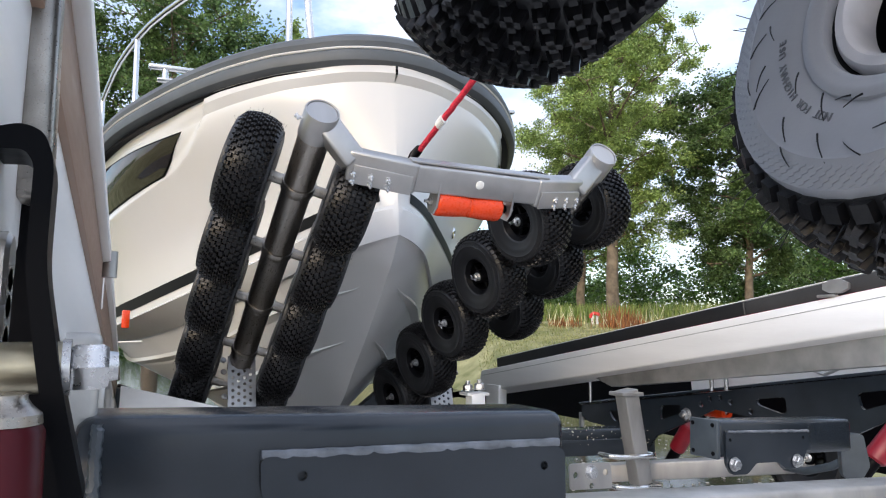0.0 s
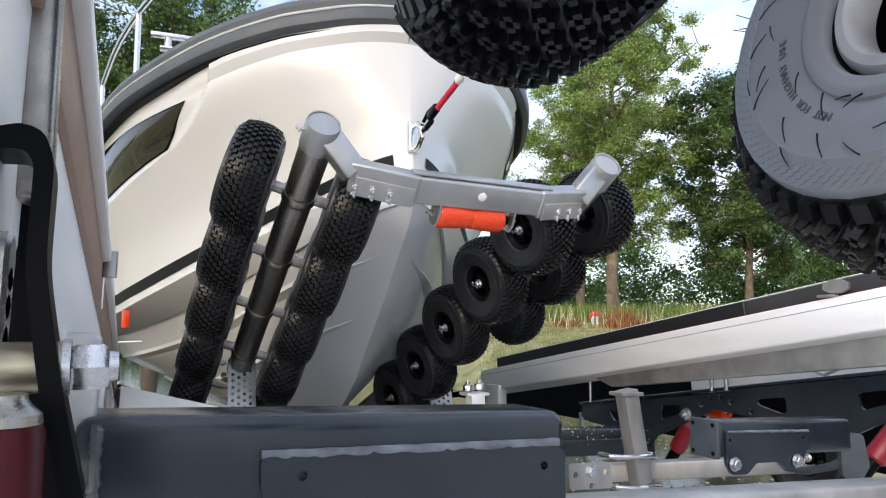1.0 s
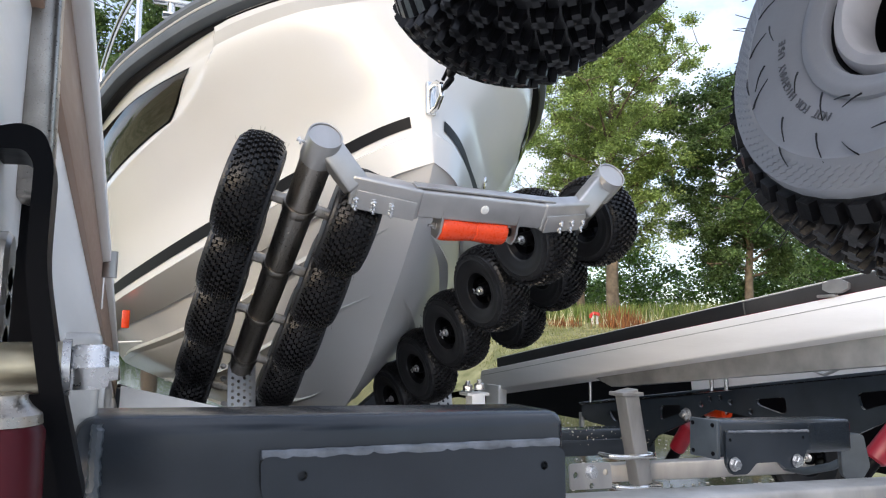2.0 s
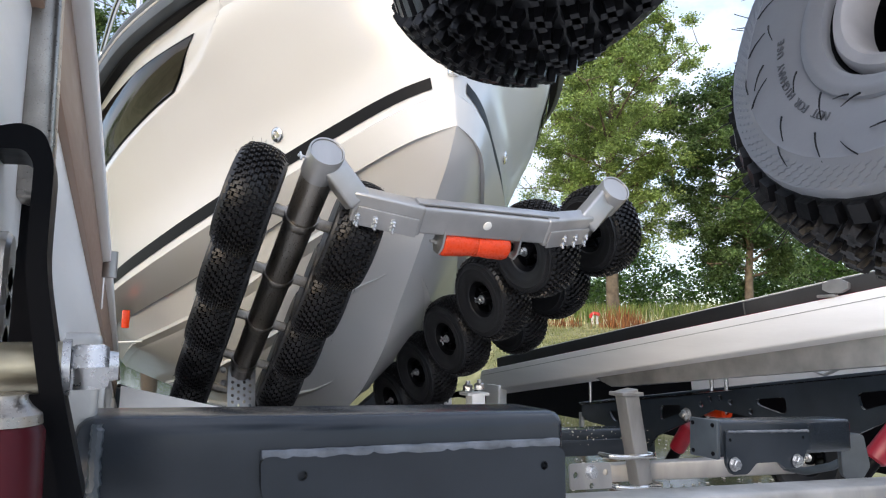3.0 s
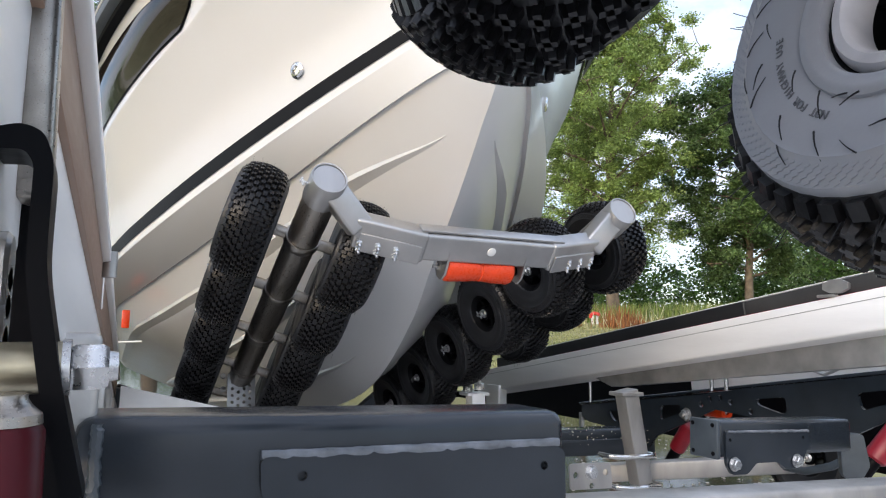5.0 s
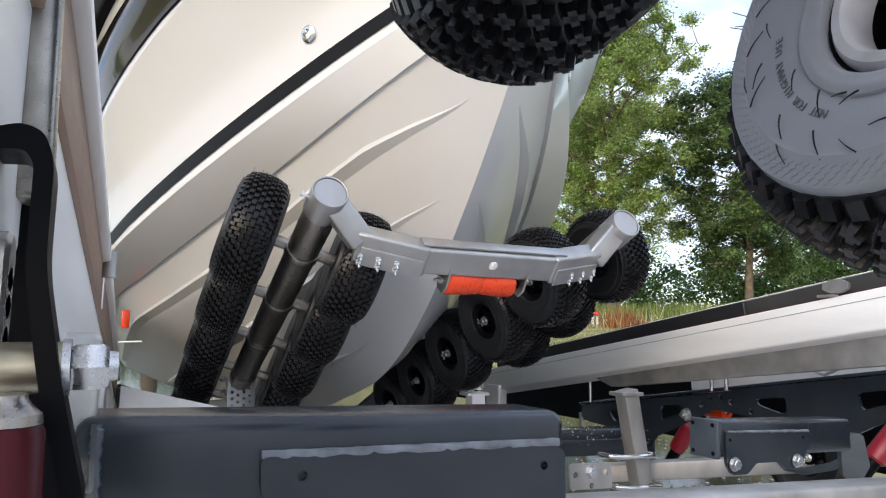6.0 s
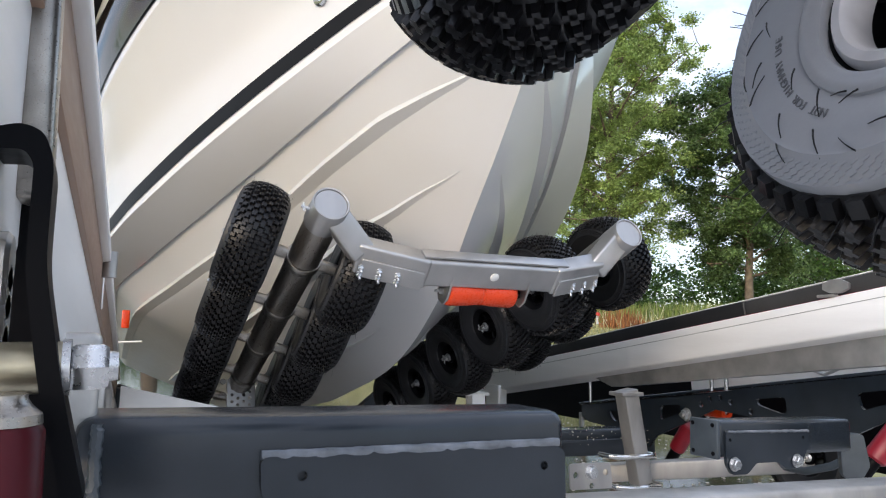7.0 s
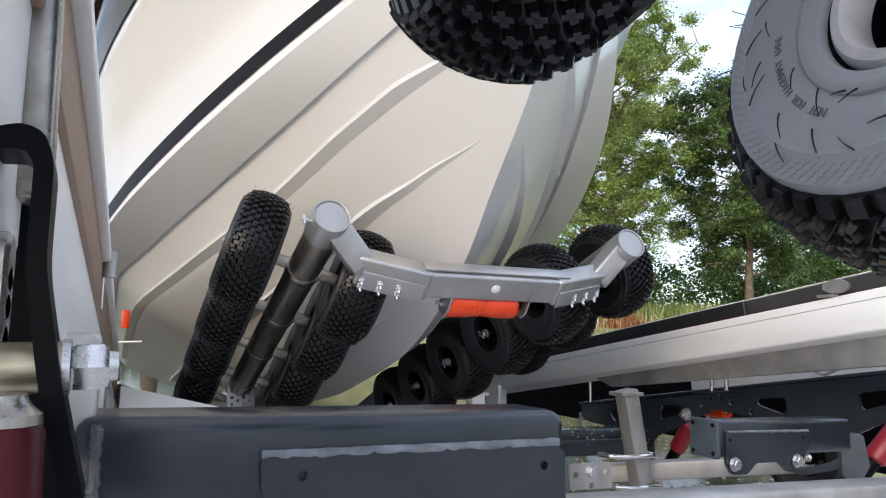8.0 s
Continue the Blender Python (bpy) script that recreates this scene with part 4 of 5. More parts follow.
    prism(bm, rounded([(-0.035, 0.07), (0.03, 0.07), (0.045, -0.02), (0.01, -0.08), (-0.03, -0.05)], 0.01), 0.03, Matrix.Translation((2.003, 1.447, -0.325)) @ pose(0, 0, 0, 0, 0, -35))
    part("casting", bm, BLUEGREY, ft)
    # grey side panel between beam and lever, with stays
    panel = thing("mudguard_panel", "plain grey sheet metal mudguard panel", "mudguard")
    bm = bmesh.new()
    square_tube(bm, frame_pt(2.5, -0.6, 0.195), frame_pt(2.5, 2.6, 0.195), 0.01, 0.11, bevel=0.003)
    part("sheet", bm, ALU, panel)
    for px in (0, 1, 2):
        a = (Vector((2.200, 2.179, -0.126)), Vector((2.200, 2.104, -0.118)), Vector((2.200, 2.971, -0.237)))[px]
        bm = bmesh.new()
        rod(bm, a + Vector((0, 0, 0.05)), a - Vector((0, 0, 0.06)), 0.0085, 12)
        part("stay_rod", bm, STAINLESS, panel)
    bm = bmesh.new()
    for u, w in (((2.300, 1.819, -0.082), (2.300, 1.753, -0.102)), ((2.300, 1.753, -0.102), (2.300, 1.686, -0.072))):
        rod(bm, u, w, 0.006, 8)
    part("bent_wire", bm, ALUDARK, panel)
    tub = thing("wheel_housing", "black plastic wheel housing behind the lever", "housing")
    bm = bmesh.new()
    plate_x(bm, [(0.4, 0.30 - 0.4 * SL), (0.4, -0.46), (5.6, -0.46), (5.6, 0.30 - 5.6 * SL)], 2.62, 0.01)
    part("inner_panel", bm, BLACKPLASTIC, tub)
    for y in (3.2, 3.6, 4.2):
        bm = bmesh.new()
        square_tube(bm, frame_pt(2.60, y, 0.10), (2.60, y, -0.52), 0.02, 0.03, bevel=0.003, up=(0, 1, 0))
        part("rib", bm, ALUDARK, tub)
    # added dark shapes standing in for the shade under the hull
    for sg in (-1, 1):
        cross = thing("gap_filler", "added dark plates and pads that fill the shaded gap under the hull", "support", group="keel supports")
        bm = bmesh.new()
        prism(bm, [(0.917 + sg * q[0], q[1]) for q in (((0.10, -0.74), (0.10, -0.54), (0.38, -0.37), (0.85, -0.24), (0.85, -0.74)) if sg < 0 else ((0.10, -0.86), (0.12, -0.50), (0.25, -0.38), (0.40, -0.26), (0.62, -0.13), (0.80, -0.13), (0.80, -0.86)))], 0.06, Matrix.Translation((0, 3.55, 0)))
        part("filler_plate", bm, BLUE, cross)
        bm = bmesh.new()
        square_tube(bm, (0.917 + sg * 0.08, 3.7, -0.55), (0.917 + sg * 0.85, 3.7, -0.26), 0.12, 0.06, bevel=0.01)
        part("filler_pad", bm, BLACKPLASTIC, cross)
    # drops of water on the aft arm
    bm = bmesh.new()
    a, b, c = Vector((1.847, 2.658, -0.359)), Vector((2.223, 2.571, -0.352)), Vector((1.855, 2.670, -0.476))
    for _ in range(80):
        q = a + (b - a) * rnd.random() + (c - a) * rnd.random() ** 0.7
        bmesh.ops.create_icosphere(bm, subdivisions=1, radius=rnd.uniform(0.001, 0.0038), matrix=Matrix.Translation(q))
    tagged(finish("water_drops", bm, FOAM), "white drops of water splashed over the aft arm", "drops", kind="stuff")
    # near galvanised sill
    bm = bmesh.new()
    square_tube(bm, (0.694, 1.109, -0.313), (1.700, 1.055, -0.330), 0.09, 0.075, bevel=0.009)
    s = finish("cross_sill", bm, GALV)
    tagged(s, "smeared galvanised cross sill close to the water", "trailer sill")


DARKGREY = material("dark_grey_sheet", (0.05, 0.05, 0.05), 0.5, vary=0.25, scale=5, bump=0.1)
RAILBLACK = material("black_rail_rubber", (0.015, 0.0155, 0.017), 0.42, vary=0.2, scale=14, bump=0.15)
# paler than the arm's blue: the highlight on the ledge is in the colour
WELD = material("highlight_pale_weld", (0.16, 0.175, 0.20), 0.3, vary=0.35, scale=40, bump=0.2, bump_scale=200)
BLUEGREY = material("worn_blue_grey_plate", (0.06, 0.073, 0.085), 0.4, vary=0.15, scale=20, bump=0.2)
FLANGE = material("pale_grey_plastic", (0.48, 0.48, 0.50), 0.4, vary=0.12, scale=30, bump=0.05)
PRIMER = material("reddish_web", (0.30, 0.20, 0.145), 0.42, vary=0.15, scale=6, bump=0.15, stretch=(1, 0.2, 1))


def build_left_beam():
    left = thing("trailer_side_beam", "pale aluminium side beam with a recessed reddish web", "trailer beam")
    bm = bmesh.new()
    square_tube(bm, left_pt(-0.051, -0.7, 0.325), left_pt(-0.051, 3.7, 0.325), 0.014, 0.020, bevel=0.003)
    part("top_flange", bm, ALU, left)
    bm = bmesh.new()
    square_tube(bm, left_pt(-0.0625, -0.7, 0.282), left_pt(-0.0625, 3.7, 0.282), 0.012, 0.086, bevel=0.001)
    part("web", bm, PRIMER, left, "reddish brown recessed web")
    bm = bmesh.new()
    square_tube(bm, left_pt(-0.090, -0.7, 0.175), left_pt(-0.090, 3.7, 0.175), 0.055, 0.135, bevel=0.006)
    part("lower_flange", bm, ALU, left)
    for y in (1.42, 2.62):
        bm = bmesh.new()
        square_tube(bm, left_pt(-0.061, y, 0.315), left_pt(-0.061, y, 0.246), 0.014, 0.014, bevel=0.002, up=(0, 1, 0))
        part("stiffener", bm, ALU, left)
    for y0, y1 in ((1.5, 2.1), (2.75, 3.3)):
        bm = bmesh.new()
        a, b = left_pt(-0.052, y0, 0.15), left_pt(-0.052, y1, 0.15)
        dz = Vector((0, 0, -0.10))
        pipe(bm, [a + dz, a + dz * 0.2, a + Vector((0, 0.03, 0.012)), b + Vector((0, -0.03, 0.012)), b + dz * 0.2, b + dz], 0.010, 10)
        part("grab_loop", bm, ALUDARK, left, "grey bent steel loop")
    bm = bmesh.new()
    rod(bm, left_pt(-0.045, 1.36, 0.335), left_pt(-0.045, 1.36, 0.29), 0.012, 14)
    rod(bm, left_pt(-0.05, 3.3, 0.06), left_pt(-0.05, 3.3, -0.02), 0.03, 14)
    part("latch_knob", bm, ALUDARK, left)
    # orange side marker and thin pin aft
    mk = thing("side_marker", "orange reflector on the beam's aft end", "reflector")
    bm = bmesh.new()
    box(bm, (0.090, 3.728, 0.066), (0.035, 0.05, 0.085), 0.006)
    part("lens", bm, ORANGE, mk)
    bm = bmesh.new()
    rod(bm, (0.043, 2.874, -0.033), (0.128, 2.834, -0.029), 0.004, 10)
    p = finish("locking_pin", bm, ALUDARK)
    tagged(p, "thin steel locking pin sticking out of the beam", "pin")
    # pale gusset between beam and cradle
    bm = bmesh.new()
    g = [(0.062, 2.550, -0.167), (0.347, 2.314, -0.221), (0.355, 2.326, -0.337), (0.061, 2.577, -0.358)]
    vs = [bm.verts.new(q) for q in g]
    f = bm.faces.new(vs)
    e = bmesh.ops.extrude_face_region(bm, geom=[f])
    bmesh.ops.translate(bm, verts=[q for q in e["geom"] if isinstance(q, bmesh.types.BMVert)], vec=(0, 0.012, 0))
    gs = finish("gusset_plate", bm, ALU, smooth=0)
    tagged(gs, "pale grey gusset plate beside the beam", "plate")
    # lower side rail; thin black plates on its face stand for the shade in cut-outs
    low = thing("lower_side_rail", "pale grey folded side rail, black plates as the shade of cut-outs", "trailer rail")
    bm = bmesh.new()
    square_tube(bm, left_pt(-0.105, 0.45, 0.045), left_pt(-0.105, 3.6, 0.045), 0.03, 0.11, bevel=0.006)
    rail = part("rail", bm, ALU, low)
    for k in range(6):
        bm = bmesh.new()
        y = 0.62 + 0.42 * k
        square_tube(bm, left_pt(-0.0885, y, 0.03), left_pt(-0.0885, y + 0.13, 0.03), 0.004, 0.06, bevel=0.0015)
        part("hole_shade", bm, BLACKPLASTIC, rail)


def build_near_hardware():
    br = thing("hinge_bracket", "black rounded hinge bracket with a big zinc bolt", "bracket")
    bm = bmesh.new()
    # a folded flat bar that runs down from a rounded head
    y0 = 0.36
    outer = [(-0.059, 0.085), (-0.039, 0.092), (-0.030, 0.089), (-0.026, 0.079), (-0.025, 0.072), (-0.025, 0.029), (-0.015, -0.023), (-0.002, -0.076), (-0.011, -0.075), (-0.024, -0.025), (-0.033, 0.026), (-0.033, 0.074), (-0.037, 0.080), (-0.059, 0.078)]
    prism(bm, rounded(outer, 0.012), 0.034, Matrix.Translation((0, y0, 0)))
    part("flat_bar", bm, BLACKPLASTIC, br, "black painted flat bar")
    bm = bmesh.new()
    a, b = Vector((-0.053, 0.378, -0.017)), Vector((-0.014, 0.378, -0.016))
    rod(bm, a, b, 0.0118, 24)
    part("pin", bm, BRASS, br, "yellow-passivated pivot pin")
    bm = bmesh.new()
    d = (b - a).normalized()
    m = along(b - d * 0.002, b + d)
    lathe(bm, [(0, 0), (0, 0.0128), (0.0035, 0.0128), (0.0035, 0)], m, 28)
    lathe(bm, [(0.0038, 0), (0.0038, 0.0108), (0.005, 0.0118), (0.017, 0.0118), (0.0195, 0.0102), (0.0195, 0)], m, 6)
    lathe(bm, [(0.0195, 0), (0.0195, 0.0072), (0.0235, 0.0066), (0.0235, 0)], m, 20)
    part("bolt", bm, ZINC, br, "large zinc nut on the pivot pin")
    c = Vector((-0.044, 0.400, 0.042))
    for k in range(5):
        bm = bmesh.new()
        rod(bm, c + Vector((-0.014, 0, -0.010 - 0.014 * k)), c + Vector((0.002, 0, -0.010 - 0.014 * k)), 0.0155 - 0.001 * (k % 2), 18, chamfer=0.002)
        part("spacer", bm, ALUDARK, br, "grey spacer in the hinge")
    # added black sheet that covers the pale rails to darken the space behind
    bm = bmesh.new()
    prism(bm, rounded([(-0.12, 0.112), (-0.036, 0.112), (-0.034, 0.0), (-0.022, -0.05), (0.0, -0.13), (0.012, -0.25), (-0.12, -0.25)], 0.006), 0.012, Matrix.Translation((0, 0.46, 0)))
    part("dark_backing", bm, BLACKPLASTIC, br)
    dm = thing("damper", "dark red damper cylinder with a zinc collar", "damper", group="dampers")
    bm = bmesh.new()
    t0 = Vector((-0.034, 0.340, -0.036))
    lathe(bm, [(0, 0), (0, 0.013), (0.004, 0.0155), (0.30, 0.0165), (0.30, 0)], along(t0, t0 + Vector((0.02, 0.02, -1))), 32)
    part("damper_body", bm, DARKRED, dm)
    bm = bmesh.new()
    lathe(bm, [(-0.001, 0), (-0.001, 0.0145), (0.003, 0.0140), (0.006, 0.0105), (0.009, 0.0085), (0.011, 0.0085), (0.011, 0)], along(t0, t0 + Vector((-0.02, -0.02, 1))), 28)
    part("collar", bm, TUBESTEEL, dm, "dull zinc-plated collar")
    post = thing("bow_post", "dark mill-finish steel post beside the beam", "post")
    bm = bmesh.new()
    square_tube(bm, (-0.040, 0.450, 0.070), (-0.046, 0.450, 0.300), 0.019, 0.03, bevel=0.006, up=(0, 1, 0))
    part("post_tube", bm, TUBESTEEL, post)


build_right_beam()
build_arms()
build_left_beam()
build_near_hardware()

# the near pair of wheels on its short axle, above the camera
NEAR = (0.423, 0.2132, 0.1855)
near = thing("wheel_pair", "pair of black pneumatic wheels on short tilted axles", "wheels", Matrix.Translation(NEAR))


def axis_of(yaw, tilt):
    return Vector((-math.cos(tilt) * math.cos(yaw), -math.cos(tilt) * math.sin(yaw), math.sin(tilt)))


A1, A2 = axis_of(-0.136, 0.281), axis_of(-0.007, 0.2875)
OFF = Vector((-0.1925, 0.1092, 0.1165))
w1 = add_wheel(near, A1.to_track_quat("X", "Z").to_matrix().to_4x4() @ Matrix.Diagonal((0.886, 1, 1, 1)), True)
w2 = add_wheel(near, Matrix.Translation(OFF) @ A2.to_track_quat("X", "Z").to_matrix().to_4x4() @ Matrix.Diagonal((0.866, 1, 1, 1)) @ pose(0, 0, 0, 25), worn=True)
ends = [A1 * -0.115, OFF + A2 * 0.115]
for p, q in ((Vector(), ends[0]), (OFF, ends[1])):
    bm = bmesh.new()
    rod(bm, p, q + (q - p) * 0.05, 0.0125, 16)
    part("axle", bm, TUBESTEEL, near)
bm = bmesh.new()
pipe(bm, [ends[0], ends[0] + Vector((0.02, -0.01, 0.12)), ends[0] + Vector((-0.02, -0.02, 0.36)), (ends[0] + ends[1]) / 2 + Vector((0, -0.02, 0.42)), ends[1] + Vector((0, -0.01, 0.26)), ends[1] + Vector((-0.01, 0, 0.08)), ends[1]], 0.022, 16)
part("fork", bm, TUBESTEEL, near, "bent steel fork that carries both wheels")
bm = bmesh.new()
lathe(bm, [(0.030, 0.046), (0.052, 0.0465), (0.055, 0.049), (0.055, 0.0545), (0.051, 0.0575), (0.046, 0.059), (0.030, 0.059)], None, 48, closed=True)
part("rim_flange", bm, FLANGE, w1, "pale grey plastic rim flange")
bm = bmesh.new()
lathe(bm, [(0.040, 0.0600), (0.0575, 0.0612), (0.0592, 0.0638), (0.0592, 0.0665), (0.0606, 0.0682), (0.0606, 0.0718), (0.0598, 0.0745), (0.055, 0.0765), (0.040, 0.0765)], None, 56, closed=True)
part("bead_ring", bm, SHEENWALL, w1, "stepped grey tyre bead against the rim")


def sidewall_letters():
    """Raised lettering round the wheel's sidewall, letter by letter."""
    words = "NOT FOR HIGHWAY USE"
    for i, ch in enumerate(words):
        if ch == " ":
            continue
        cu = bpy.data.curves.new("letter", "FONT")
        cu.body = ch
        cu.size, cu.extrude, cu.align_x, cu.align_y = 0.0074, 0.0004, "CENTER", "CENTER"
        tmp = new("letter_curve", cu)
        bpy.context.view_layer.update()
        me = bpy.data.meshes.new_from_object(tmp)
        bpy.data.objects.remove(tmp)
        me.materials.append(LETTER)
        o = new("letter", me)
        o.parent = w1
        a = radians(LETTER_A0 + LETTER_STEP * i)
        r = 0.087
        up = Vector((0, math.cos(a), math.sin(a)))
        side = Vector((1, 0, 0))
        across = up.cross(side)
        o.matrix_basis = Matrix.Translation(Vector((0.0634, 0, 0)) + up * r) @ Matrix((across, up, side)).transposed().to_4x4()


LETTER = material("raised_rubber_letters", (0.14, 0.145, 0.155), 0.45, vary=0.2, bump=0.1)
LETTER_A0, LETTER_STEP = 245.5, -3.2
sidewall_letters()


def flank_whiskers():
    """Long dark hairs on the near wheel's flank for moulding whiskers and their shadows; others stand on its shoulder.
    """
    rnd = random.Random(11)
    bm = bmesh.new()
    for k in range(26):
        a = radians(150 + 7.5 * k + rnd.uniform(-3, 3))
        r = rnd.choice((0.076, 0.098, 0.112))
        t = a + rnd.uniform(-0.5, 0.5)
        pts = []
        for j in range(5):
            rr, aa = r + 0.004 * j * math.cos(t * 3), a + 0.035 * j * (1 if math.sin(t * 5) > 0 else -1)
            pts.append((0.0672 + 0.0008 * math.sin(j), rr * math.cos(aa), rr * math.sin(aa)))
        pipe(bm, pts, 0.0006, 4, taper=0.0003)
    for k in range(18):
        a = radians(120 + 10 * k + rnd.uniform(-4, 4))
        d = Vector((0, math.cos(a), math.sin(a)))
        q = d * 0.142 + Vector((0.05, 0, 0))
        pipe(bm, [q, q + d * 0.010 + Vector((0.003, 0, 0)), q + d * 0.019 + Vector((0.003, rnd.uniform(-0.006, 0.006), 0))], 0.0005, 4, taper=0.0002)
    part("whisker_fringe", bm, RUBBER, w1)["kind"] = "stuff"


flank_whiskers()


# ---- winch rope ----
WINCH = Vector((0.93, -0.1, 1.33))


def rope_pose(dy, dz, pitch):
    e = boat_pose(dy, dz, pitch) @ Vector((0.0, 2.255, 0.585))
    d = (WINCH - e).normalized()
    return Matrix.Translation(e) @ d.to_track_quat("X", "Z").to_matrix().to_4x4()


rope = thing("winch_rope", "red braided winch rope with black snap shackle on the bow", "rope", rope_pose(0, 0, 0))
bm = bmesh.new()
pipe(bm, [(0.10 + 0.02 * i, 0.0008 * math.sin(i * 2.1), 0.0008 * math.cos(i * 1.7)) for i in range(68)], 0.0095, 10)
part("rope_line", bm, ROPE, rope)
bm = bmesh.new()
for k in range(5):
    lathe(bm, [(-0.006, 0), (-0.005, 0.014), (0.005, 0.015), (0.006, 0)], pose(0.27 + 0.008 * k, 0, 0, 0, 12, 20), 14)
part("whipping", bm, WHITEPAINT, rope, "white whipping tape")
bm = bmesh.new()
box(bm, (0.085, 0, 0.004), (0.07, 0.022, 0.028), 0.008)
box(bm, (0.035, 0.004, -0.012), (0.06, 0.016, 0.018), 0.006)
pipe(bm, [(0.01, 0, 0.014), (0.05, 0, 0.026), (0.10, 0, 0.02), (0.12, 0, 0)], 0.006, 10)
pipe(bm, [(0.0, 0, 0.012), (-0.012, 0, 0.0), (0.0, 0, -0.016), (0.03, 0, -0.02)], 0.006, 10)
part("snap_shackle", bm, BLACKPLASTIC, rope, "black snap shackle")


# ---- ground, water ----
def ground_z(x, y):
    side = (x - 3.3) / 4.0 if x > 1 else (-2.6 - x) / 4.0
    bank = min(1, max(0, side))
    bank = bank * bank * (3 - 2 * bank)
    bank *= min(1, max(0, (y + 1.0) / 2.5))
    bed = -0.72 - 0.12 * max(-12, min(y - 1.2, 14))
    d = math.hypot(x, y)
    land = -0.24 + 0.10 * max(0, min(d - 11.5, 7.5)) + 0.03 * max(0, min(d - 19, 12))
    return bed + (land - bed) * bank + 0.06 * noise.noise((x * 0.35, y * 0.35, 0)) * bank


def build_ground():
    bm = bmesh.new()
    n = 150
    ext = 600.0

    def warp(u):
        return math.copysign(abs(u) ** 3.4, u) * ext
    grid = []
    for i in range(n + 1):
        row = []
        for j in range(n + 1):
            x, y = warp(2 * i / n - 1) + 6.0, warp(2 * j / n - 1) + 9.0
            row.append(bm.verts.new((x, y, ground_z(x, y))))
        grid.append(row)
    for a, b in zip(grid, grid[1:]):
        for j in range(n):
            bm.faces.new((a[j], b[j], b[j + 1], a[j + 1]))
    g = finish("ground", bm, EARTH, smooth=60)
    tagged(g, "mown grassy bank falling to a wet slipway", "ground", kind="structure")
    bm = bmesh.new()
    m = 60
    rows = [[bm.verts.new((-5 + 11 * i / m, -4 + 30 * j / m, -0.86 + 0.006 * noise.noise((i * 0.6, j * 1.2, 3)))) for j in range(m + 1)] for i in range(m + 1)]
    for a, b in zip(rows, rows[1:]):
        for j in range(m):
            bm.faces.new((a[j], b[j], b[j + 1], a[j + 1]))
    tagged(finish("water", bm, WATER, smooth=60), "dark brown rippled water over the slipway", "water", kind="structure")
    # slipway, with a wide unseen apron added behind the camera to brighten the hull
    bm = bmesh.new()
    n = 12
    rows = [[bm.verts.new((-2.4 + 5.6 * i / n if j > 9 else -9 + 19 * i / n, -11 + 13.5 * j / n, ground_z(0, -11 + 13.5 * j / n) + 0.045 + 0.002 * noise.noise((i, j, 0)))) for j in range(n + 1)] for i in range(n + 1)]
    for a, b in zip(rows, rows[1:]):
        for j in range(n):
            bm.faces.new((a[j], b[j], b[j + 1], a[j + 1]))
    tagged(finish("slipway", bm, CONCRETE, smooth=60), "pale concrete slipway running down into the water, widened out of view to bounce light", "slipway", kind="structure")
    # floating scraps on the water
    rnd = random.Random(9)
    bm = bmesh.new()
    for _ in range(900):
        x, y = rnd.uniform(1.2, 4.6), rnd.uniform(2.9, 6.8)
        s = rnd.uniform(0.006, 0.026)
        box(bm, (x, y, -0.854), (s, s * rnd.uniform(0.5, 1), 0.004), 0, Matrix.Rotation(rnd.uniform(0, 3), 3, "Z"))
    tagged(finish("floating_scraps", bm, FOAM, smooth=0), "pale flecks of foam and scraps on the water", "debris", kind="stuff")


build_ground()


def blades(name, mat, label, n, seed, place, h0, h1, w, kind="stuff", lean=0.35):
    """Upright blades scattered by place(rnd) -> (x, y); real thin leaves, joined as one stuff object."""
    rnd = random.Random(seed)
    vs, fs = [], []
    for _ in range(n):
        x, y, k = place(rnd)
        z = ground_z(x, y)
        h = rnd.uniform(h0, h1) * k
        a = rnd.uniform(0, 6.283)
        d = Vector((math.cos(a), math.sin(a), 0))
        t = Vector((rnd.gauss(0, lean), rnd.gauss(0, lean), 1)) * h
        b = Vector((x, y, z - 0.02))
        i = len(vs)
        vs += [b - d * w, b + d * w, b + t * 0.55 + d * w * 0.8, b + t, b + t * 0.55 - d * w * 0.8]
        fs.append((i, i + 1, i + 2, i + 3, i + 4))
    me = bpy.data.meshes.new(name)
    me.from_pydata(vs, [], fs)
    me.materials.append(mat)
    return tagged(new(name, me), label, "grass" if "grass" in name else "weeds", kind=kind)


def polar(b0, b1, d0, d1):
    def f(rnd):
        b, d = radians(rnd.uniform(b0, b1)), d0 + (d1 - d0) * rnd.random() ** 0.8
        return math.sin(b) * d, math.cos(b) * d, 1.0
    return f


blades("grass", GRASS, "mown sunlit grass on the bank", 42000, 1, polar(28, 62, 7.5, 18), 0.03, 0.09, 0.006)
blades("tall_grass", REED, "tall green reeds and grass under the trees", 17000, 2, polar(27, 64, 18.8, 23), 0.2, 0.6, 0.012, lean=0.16)


def clumps(cs, r):
    def f(rnd):
        b, d, k = cs[int(rnd.random() * len(cs))]
        b = radians(b)
        return math.sin(b) * d + rnd.gauss(0, r), math.cos(b) * d + rnd.gauss(0, r), k * rnd.uniform(0.6, 1.1)
    return f


blades("rusty_weeds", DRYWEED, "rust-coloured dry dock weeds on the bank", 480, 3, clumps([(38.4, 17.2, 0.95), (39.2, 17.0, 0.8), (34.6, 17.3, 0.5), (39.8, 17.5, 0.45)], 0.2), 0.25, 0.75, 0.010, lean=0.25)
blades("yellow_flowers", YELLOWBLOOM, "small yellow and white wild flowers among the grass", 220, 6, polar(33, 46, 16.6, 18.5), 0.2, 0.6, 0.007, lean=0.3)


